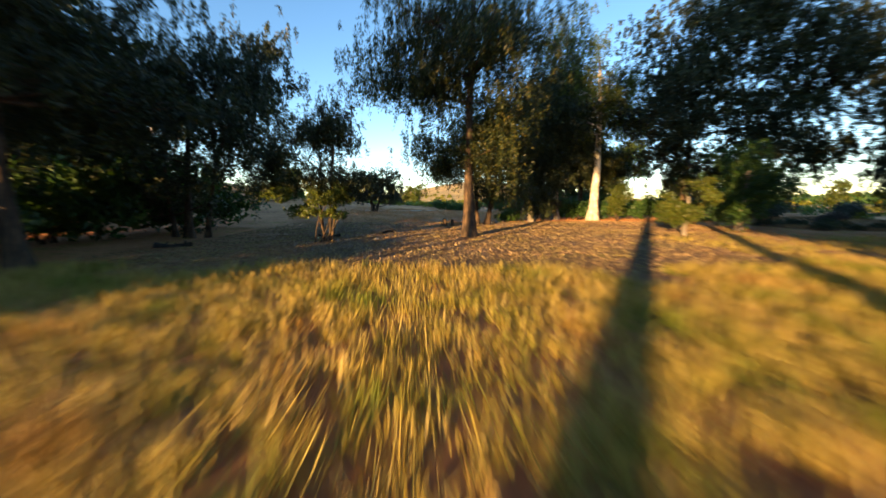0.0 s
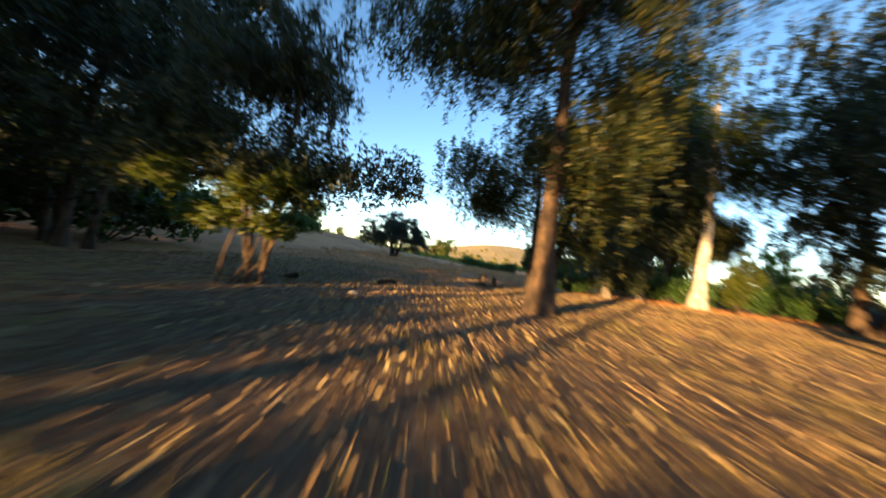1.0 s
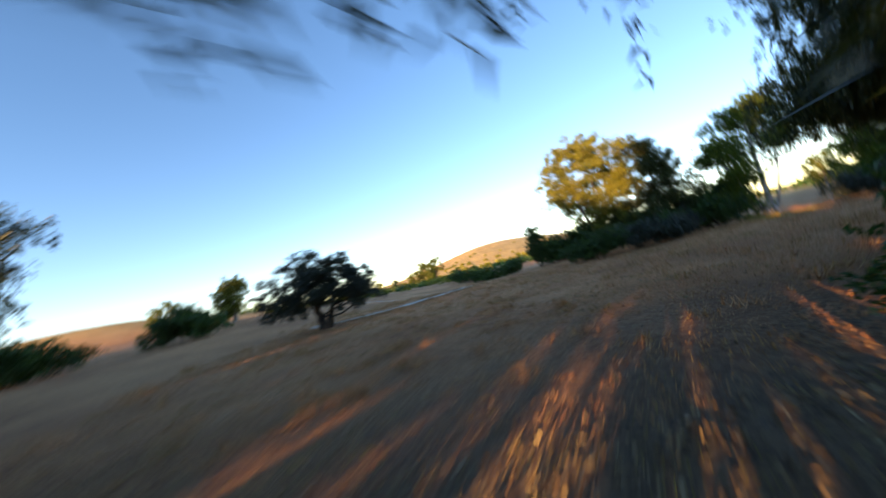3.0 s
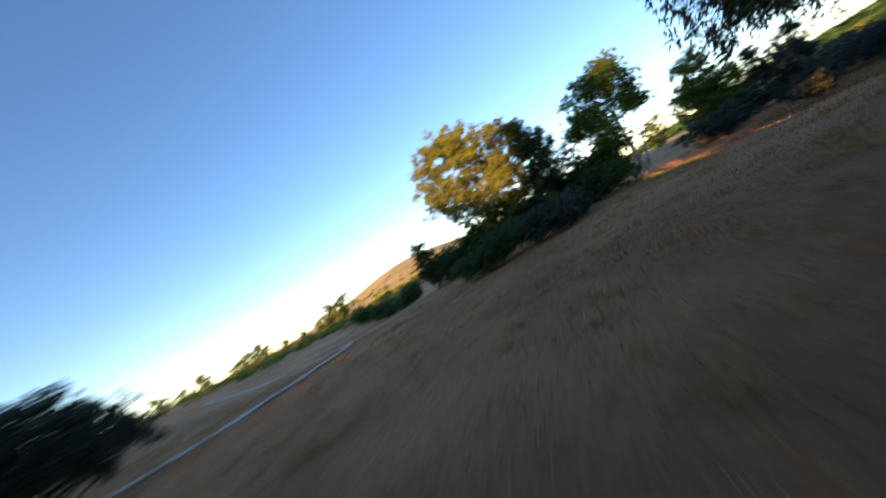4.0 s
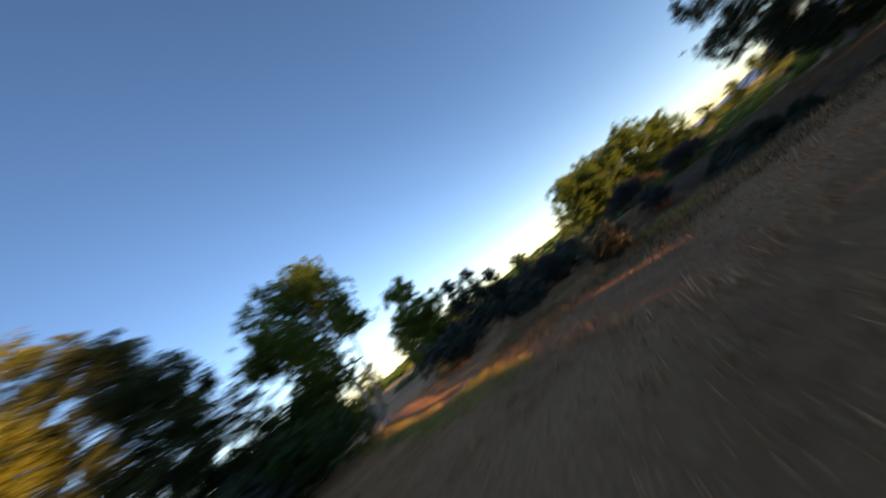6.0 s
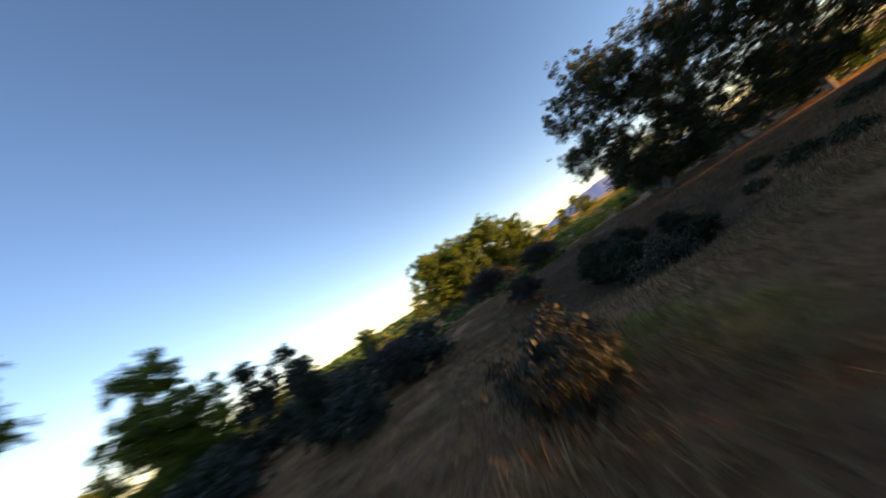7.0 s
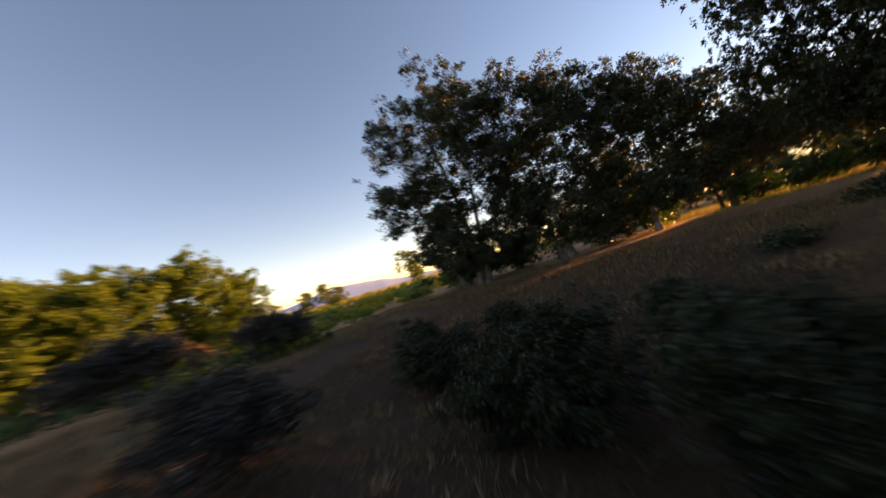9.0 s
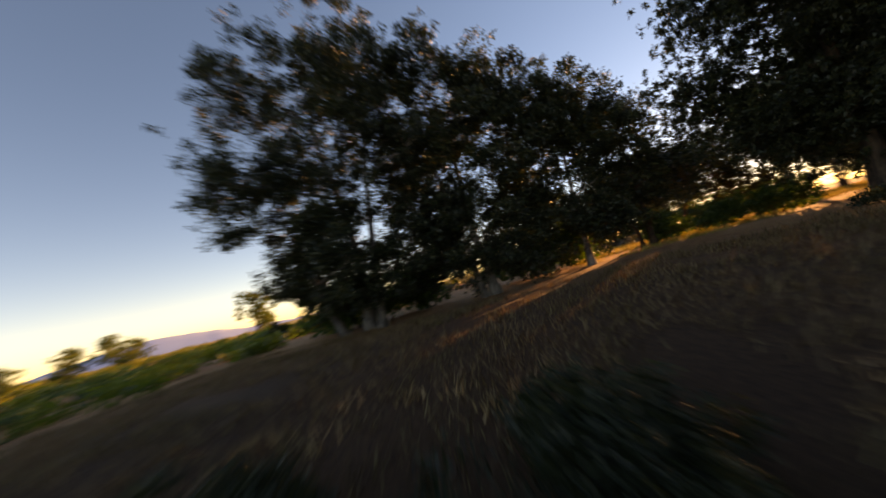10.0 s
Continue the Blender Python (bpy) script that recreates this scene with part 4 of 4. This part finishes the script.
clump_tree = tree("tree", (78.5, 38.5), [(0, 0, 6.2, 4.8, 4.4, 4.4), (-1.6, -0.6, 3.2, 4.2, 3.6, 2.8), (1.0, 0.6, 9.2, 3.2, 3.0, 2.4), (-1.8, 0.4, 8.6, 2.8, 2.6, 2.2), (1.8, 0, 3.0, 3.6, 3.2, 2.6)],
                  BARK_GREY, LEAF_LIME, [((0, 0), (0.2, 0.1, 7.0), 0.28, 0.08)],
                  "full-crowned green tree glowing in the low sun", group="sunlit clump",
                  seed=76, clumps=380, per=90, size=0.8, length=0.21, width=0.14, droop=0.2, gaps=0.02, limbs=8)
for x, y, turn, k in ((77.0, 33.0, 100, 0.95), (77.5, 27.5, 210, 1.0), (79.0, 22.5, 150, 0.8), (83.0, 35.0, 300, 1.05)):
    c = copy_thing(clump_tree, pose(x, y, ground_height(x, y), 0, 0, turn))
    c.scale = (k, k, k)

# scattered far trees and the scrub belts
far_rng = np.random.default_rng(5)
far_tree = tree("tree", (99.0, -28.5), [(0, 0, 3.6, 2.8, 2.4, 2.2), (0.4, 0, 5.6, 1.6, 1.6, 1.0), (-1.0, 0.4, 1.8, 2.0, 1.8, 1.4)], BARK_GREY, LEAF_BRIGHT,
                [((0, 0), (0.2, 0, 4.2), 0.2, 0.06)], "small far tree on the plain", group="far trees",
                seed=81, clumps=70, per=20, size=0.75, length=0.42, width=0.2, droop=0.2, gaps=0.2, limbs=6)
far_tree.scale = (1.7, 1.7, 1.6)
for x, y, k in ((108, -2, 0.9), (104, -8, 0.8), (118, 6, 1.0), (122, -16, 1.2), (134, -6, 1.0), (128, 22, 1.2), (112, 40, 1.1), (98, 58, 1.0), (126, 62, 1.3),
                (88, 76, 1.1), (72, 92, 1.2), (52, 104, 1.3), (-14, 150, 1.4), (-16, 154, 1.1), (-11, 157, 1.6), (-19, 149, 0.9), (90, -70, 1.6), (60, -95, 1.6),
                (30, -80, 1.5), (-40, 150, 1.2), (-62, 92, 0.8), (-58, 84, 0.7), (140, 44, 1.4), (150, 10, 1.3), (64, 74, 1.2), (58, 66, 1.0),
                (-38, 172, 0.9), (-44, 168, 1.1), (-50, 165, 1.2), (-55, 168, 1.0), (-62, 160, 1.2), (-68, 158, 0.9), (-74, 156, 1.1), (-80, 150, 1.0), (-30, 168, 0.8)):
    c = copy_thing(far_tree, pose(x, y, ground_height(x, y) - 0.2, 0, 0, far_rng.uniform(0, 360)))
    c.scale = (k, k, k)


def scrub_belt(name, spots, leaf, label, seed, size, length, dense=60):
    rng = np.random.default_rng(seed)
    pts = []
    for x, y, r in spots:
        z = ground_height(x, y)
        n = int(dense * r)
        v = rng.normal(size=(n, 3))
        v /= np.linalg.norm(v, axis=1)[:, None]
        v[:, 2] = np.abs(v[:, 2]) * 0.75
        pts.append(np.array((x, y, z)) + v * r * rng.uniform(0.5, 1.0, n)[:, None])
    pts = np.concatenate(pts)
    v, f = leaves(rng, pts, length, size * 1.4, 0.0, True)
    tagged(new(name, mesh_of(name, v, f, leaf)), label, "scrub", kind="stuff")


def belt_spots(seed, x0, x1, y0, y1, n, r0, r1):
    rng = np.random.default_rng(seed)
    return [(rng.uniform(x0, x1), rng.uniform(y0, y1), rng.uniform(r0, r1)) for _ in range(n)]


scrub_belt("scrub", belt_spots(1, 50, 160, -40, 70, 420, 0.6, 1.8), LEAF_GOLD, "yellow-green scrub scattered over the plain", 91, 0.22, 0.4)
scrub_belt("scrub", belt_spots(2, 50, 150, 10, 75, 260, 0.6, 1.6), LEAF_GREEN, "dark green scrub scattered over the plain", 92, 0.2, 0.36)
scrub_belt("scrub", belt_spots(3, -60, 60, 95, 190, 260, 0.8, 2.2), LEAF_GREEN, "green scrub along the far side of the field", 93, 0.24, 0.42)
scrub_belt("scrub", belt_spots(9, -95, -22, 148, 178, 120, 1.6, 3.4), LEAF_SAGE, "dull green thicket band below the far hill", 99, 0.4, 0.7, 40)
scrub_belt("scrub", belt_spots(10, -34, 8, 92, 150, 110, 0.9, 2.0), LEAF_GOLD, "golden scrub at the foot of the far hill", 90, 0.24, 0.42)
scrub_belt("scrub", belt_spots(11, 54, 92, -8, 24, 110, 0.7, 1.6), LEAF_LIME, "yellow-green scrub below the slope", 89, 0.16, 0.3, 110)
scrub_belt("scrub", belt_spots(4, 20, 75, -60, 2, 120, 0.6, 1.6), LEAF_GREY, "grey scrub beyond the dark trees", 94, 0.2, 0.36)
scrub_belt("scrub", belt_spots(5, 19, 34, 20, 31, 15, 0.5, 1.0), LEAF_GUM, "shaded undergrowth behind the grove", 95, 0.05, 0.12, 900)

scrub_belt("scrub", [(15 + r * math.sin(radians(a)), 30 + r * math.cos(radians(a)), k) for a, r, k in
                     zip(np.random.default_rng(6).uniform(40, 112, 420), np.random.default_rng(7).uniform(130, 420, 420), np.random.default_rng(8).uniform(1.5, 4.0, 420))],
           LEAF_GREEN, "green thickets dotting the far plain", 96, 0.9, 1.4, 26)
scrub_belt("scrub", [(15 + r * math.sin(radians(a)), 30 + r * math.cos(radians(a)), k) for a, r, k in
                     zip(np.random.default_rng(16).uniform(-25, 112, 420), np.random.default_rng(17).uniform(130, 460, 420), np.random.default_rng(18).uniform(1.2, 3.2, 420))],
           LEAF_GOLD, "yellow-green thickets dotting the far plain and hill", 97, 0.9, 1.4, 26)

scrub_belt("scrub", [(15 + r * math.sin(radians(a)), 30 + r * math.cos(radians(a)), k) for a, r, k in
                     zip(np.random.default_rng(26).uniform(45, 100, 520), np.random.default_rng(27).uniform(300, 720, 520), np.random.default_rng(28).uniform(3.0, 7.0, 520))],
           LEAF_GREEN, "dark green woodland over the far rise", 98, 2.2, 3.4, 13)

# distant mountains
def mountains():
    rng = np.random.default_rng(8)
    verts, faces = [], []
    n = 90
    for i in range(n):
        b = radians(-150 + 70 * i / (n - 1))
        h = 20 + 85 * math.exp(-((math.degrees(b) + 124) / 9) ** 2) + 14 * noise.noise(Vector((i * 0.22, 0, 0))) + 5 * noise.noise(Vector((i * 0.9, 2, 0)))
        for r, k in ((2500, 0.0), (2700, 0.55), (2900, 1.0), (3300, 0.2)):
            verts.append((-math.sin(b) * r, math.cos(b) * r, h * k - 25 * (k == 0)))
    for i in range(n - 1):
        for k in range(3):
            a = i * 4 + k
            faces.append((a, a + 1, a + 5, a + 4))
    tagged(new("backdrop", mesh_of("backdrop", verts, faces, HAZE, True)), "mountains on the horizon, tinted hazy blue-grey", "mountain", kind="structure")


mountains()


# pale dirt track
def track(points, width):
    verts, faces = [], []
    pts = [Vector(p) for p in points]
    dense = []
    for a, b in zip(pts, pts[1:]):
        for k in range(8):
            dense.append(a.lerp(b, k / 8))
    for i, p in enumerate(dense[:-1]):
        d = (dense[i + 1] - p).normalized()
        s = Vector((-d.y, d.x)) * width * (0.5 + 0.08 * math.sin(i * 1.3))
        for q in (p + s, p, p - s):
            verts.append((q.x, q.y, ground_height(q.x, q.y) + 0.05))
    for i in range(len(dense) - 2):
        for k in range(2):
            a = i * 3 + k
            faces.append((a, a + 1, a + 4, a + 3))
    tagged(new("dirt_track", mesh_of("dirt_track", verts, faces, ROADDIRT, True)), "pale bare dirt track across the field", "track", kind="structure")


track([(-11.5, 47.4), (-6, 47.6), (-2, 49.6), (0.2, 53.5), (-0.4, 57), (-5, 61), (-10, 63), (-16, 66)], 0.9)


# ---------------------------------------------------------------- grass and litter
def grass(name, seed, x0, x1, y0, y1, tufts, blades, height, lean_by, mat, label, keep, blade=0.008, radius=0.09):
    rng = np.random.default_rng(seed)
    cx, cy = rng.uniform(x0, x1, tufts), rng.uniform(y0, y1, tufts)
    ok = np.array([keep(x, y, noise.noise(Vector((x * 0.35, y * 0.35, seed)))) for x, y in zip(cx, cy)])
    cx, cy = cx[ok], cy[ok]
    cz = np.array([ground_height(x, y) for x, y in zip(cx, cy)])
    n = len(cx) * blades
    k = np.repeat(np.arange(len(cx)), blades)
    hs = (height * rng.uniform(0.5, 1.25, len(cx)))[k] * rng.uniform(0.6, 1.15, n)
    foot = np.stack([cx[k], cy[k], cz[k] - 0.03], 1)
    foot[:, :2] += rng.normal(size=(n, 2)) * radius
    ang = rng.uniform(0, 2 * math.pi, n)
    out = np.stack([np.cos(ang), np.sin(ang), np.zeros(n)], 1)
    side = np.stack([-np.sin(ang), np.cos(ang), np.zeros(n)], 1)
    w = (blade * rng.uniform(0.7, 1.5, n))[:, None]
    reach = (hs * lean_by * rng.uniform(0.2, 1.6, n))[:, None]
    tip = foot + out * reach
    tip[:, 2] += hs * rng.uniform(0.75, 1.0, n)
    v = np.stack([foot - side * w * 1.2, foot + side * w * 1.2, tip], 1).reshape(-1, 3)
    tagged(new(name, mesh_of(name, v, np.arange(n * 3).reshape(n, 3), mat)), label, "grass", kind="stuff")


def litter(name, seed, x0, x1, y0, y1, n, size):
    rng = np.random.default_rng(seed)
    x, y = rng.uniform(x0, x1, n), rng.uniform(y0, y1, n)
    z = np.array([ground_height(a, b) for a, b in zip(x, y)]) + 0.012
    p = np.stack([x, y, z], 1)
    v, f = leaves(rng, p, size, size * 0.35, 0.0)
    v[:, 2] = np.repeat(z, 4) + np.abs(v[:, 2] - np.repeat(z, 4)) * 0.5
    tagged(new(name, mesh_of(name, v, f, LITTER)), "dry fallen leaves and bark scattered on the earth", "leaf litter", kind="stuff")


grass("grass", 101, -14, 16, -4, 13.5, 14000, 14, 0.36, 0.6, STRAW_GOLD, "golden dry grass in knee-high tufts",
      lambda x, y, q: q > -0.65 and (y < 8.6 + 4 * q))
grass("grass", 102, -16, 24, 8, 28, 16000, 6, 0.08, 0.9, STRAW_GOLD, "sparse short yellow grass on the grove floor", lambda x, y, q: q > -0.3)
grass("grass", 103, -13, 30, 27, 54, 36000, 5, 0.12, 1.0, STRAW_DRY, "pale dry field grass in low tufts", lambda x, y, q: q > -0.45, 0.009, 0.13)
grass("grass", 104, 22, 54, 20, 48, 24000, 6, 0.25, 0.8, STRAW_BROWN, "dry brown grass on the scrubby slope", lambda x, y, q: q > -0.35, 0.009, 0.14)
# gold grass drawn along the sun's direction, its colour standing in for sunlit bands
grass("grass", 106, 18, 31, 38, 61, 14000, 8, 0.22, 0.6, STRAW_GOLD, "golden grass strips laid out as bands of last sun",
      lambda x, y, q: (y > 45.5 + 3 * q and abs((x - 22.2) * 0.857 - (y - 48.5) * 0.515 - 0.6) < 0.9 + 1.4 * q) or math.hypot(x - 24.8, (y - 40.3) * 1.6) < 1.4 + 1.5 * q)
grass("grass", 107, -14, 46, 28, 56, 900, 30, 0.28, 0.8, STRAW_DRY, "taller clumps of coarse dry grass dotting the field", lambda x, y, q: True, 0.012, 0.16)
grass("grass", 105, 10, 38, -8, 16, 9000, 8, 0.28, 0.6, STRAW_GOLD, "sunlit golden grass beyond the dark trees", lambda x, y, q: q > -0.2)
litter("leaf_litter", 111, -12, 18, 8, 27, 60000, 0.12)
litter("leaf_litter", 112, -14, 30, 26, 56, 9000, 0.1)


# ---------------------------------------------------------------- small things on the ground
def stone(place, size, seed, label):
    rng = np.random.default_rng(seed)
    bm = bmesh.new()
    bmesh.ops.create_icosphere(bm, subdivisions=2, radius=1.0)
    for v in bm.verts:
        v.co *= 1 + 0.35 * noise.noise(v.co * 1.3 + Vector((seed, 0, 0)))
        v.co = Vector((v.co.x * size[0], v.co.y * size[1], v.co.z * size[2]))
    me = bpy.data.meshes.new("stone")
    bm.to_mesh(me)
    bm.free()
    me.materials.append(STONE)
    ob = new("stone", me)
    ob.matrix_world = pose(place[0], place[1], ground_height(*place) + size[2] * 0.35, 0, 0, rng.uniform(0, 360))
    tagged(ob, label, "stone")


def log(place, length, radius, turn, seed, label, snags=2):
    rng = np.random.default_rng(seed)
    root = new("fallen_log")
    root.location = (place[0], place[1], ground_height(*place) + radius * 0.7)
    root.rotation_euler = (0, 0, radians(turn))
    tagged(root, label, "log")
    pts = bend(rng, (-length / 2, 0, 0), (length / 2, 0.1 * length, 0.02), 7, 0.05)
    v, f = tube(pts, [radius * (1 - 0.06 * k) for k in range(8)], 9, rng, 0.1)
    part("log", mesh_of("log", v, f, BARK_ROT, True), root)
    for k in range(snags):
        a = pts[2 + 2 * k]
        q = a + np.array((rng.uniform(-0.2, 0.4), rng.uniform(-0.5, 0.5), rng.uniform(0.25, 0.5))) * length * 0.4
        v, f = tube(bend(rng, a, q, 4, 0.1), [radius * 0.4 * (1 - 0.18 * j) for j in range(5)], 6)
        part("snag", mesh_of("snag", v, f, BARK_ROT, True), root)


def stump(place, height, radius, seed):
    rng = np.random.default_rng(seed)
    root = new("tree_stump")
    root.location = (place[0], place[1], ground_height(*place))
    tagged(root, "short dark weathered tree stump on the grove floor", "stump", "stumps")
    v, f = tube([(0, 0, -0.1), (0, 0, height * 0.3), (0.02, 0, height), (0.02, 0, height + 0.01)], [radius * 1.5, radius * 1.1, radius, 0.02], 11, rng, 0.1)
    part("stump", mesh_of("stump", v, f, BARK_BROWN, True), root)
    for k in range(4):
        a = k * 1.6 + rng.uniform(0, 0.6)
        v, f = tube([(0, 0, height * 0.2), (math.cos(a) * radius * 1.6, math.sin(a) * radius * 1.6, 0.04), (math.cos(a) * radius * 3, math.sin(a) * radius * 3, -0.06)],
                    [radius * 0.5, radius * 0.35, radius * 0.15], 6)
        part("root", mesh_of("root", v, f, BARK_BROWN, True), root)


stone((-3.1, 15.6), (0.13, 0.1, 0.07), 3, "small pale stone on the bare grove floor")
stone((4.2, 26.1), (0.2, 0.16, 0.12), 5, "small grey rock beside the pepper tree")
stone((-1.9, 20.9), (0.11, 0.1, 0.07), 9, "fist-sized grey stone among fallen leaves")
log((-2.9, 18.3), 0.8, 0.06, 20, 4, "thin dark fallen branch on the ground", 0)
log((-5.8, 17.2), 1.2, 0.11, 160, 6, "short dark fallen log behind the small tree")
log((12.5, 30.2), 2.2, 0.13, 50, 7, "grey fallen log behind the pale trunk")
log((10.9, 17.0), 1.4, 0.08, 100, 8, "thin fallen branch in the grass")
log((-11.3, 13.9), 1.3, 0.17, 10, 9, "dark rotten log in deep shade", 3)
stump((0.1, 23.4), 0.5, 0.13, 11)
stump((0.62, 23.35), 0.42, 0.1, 12)
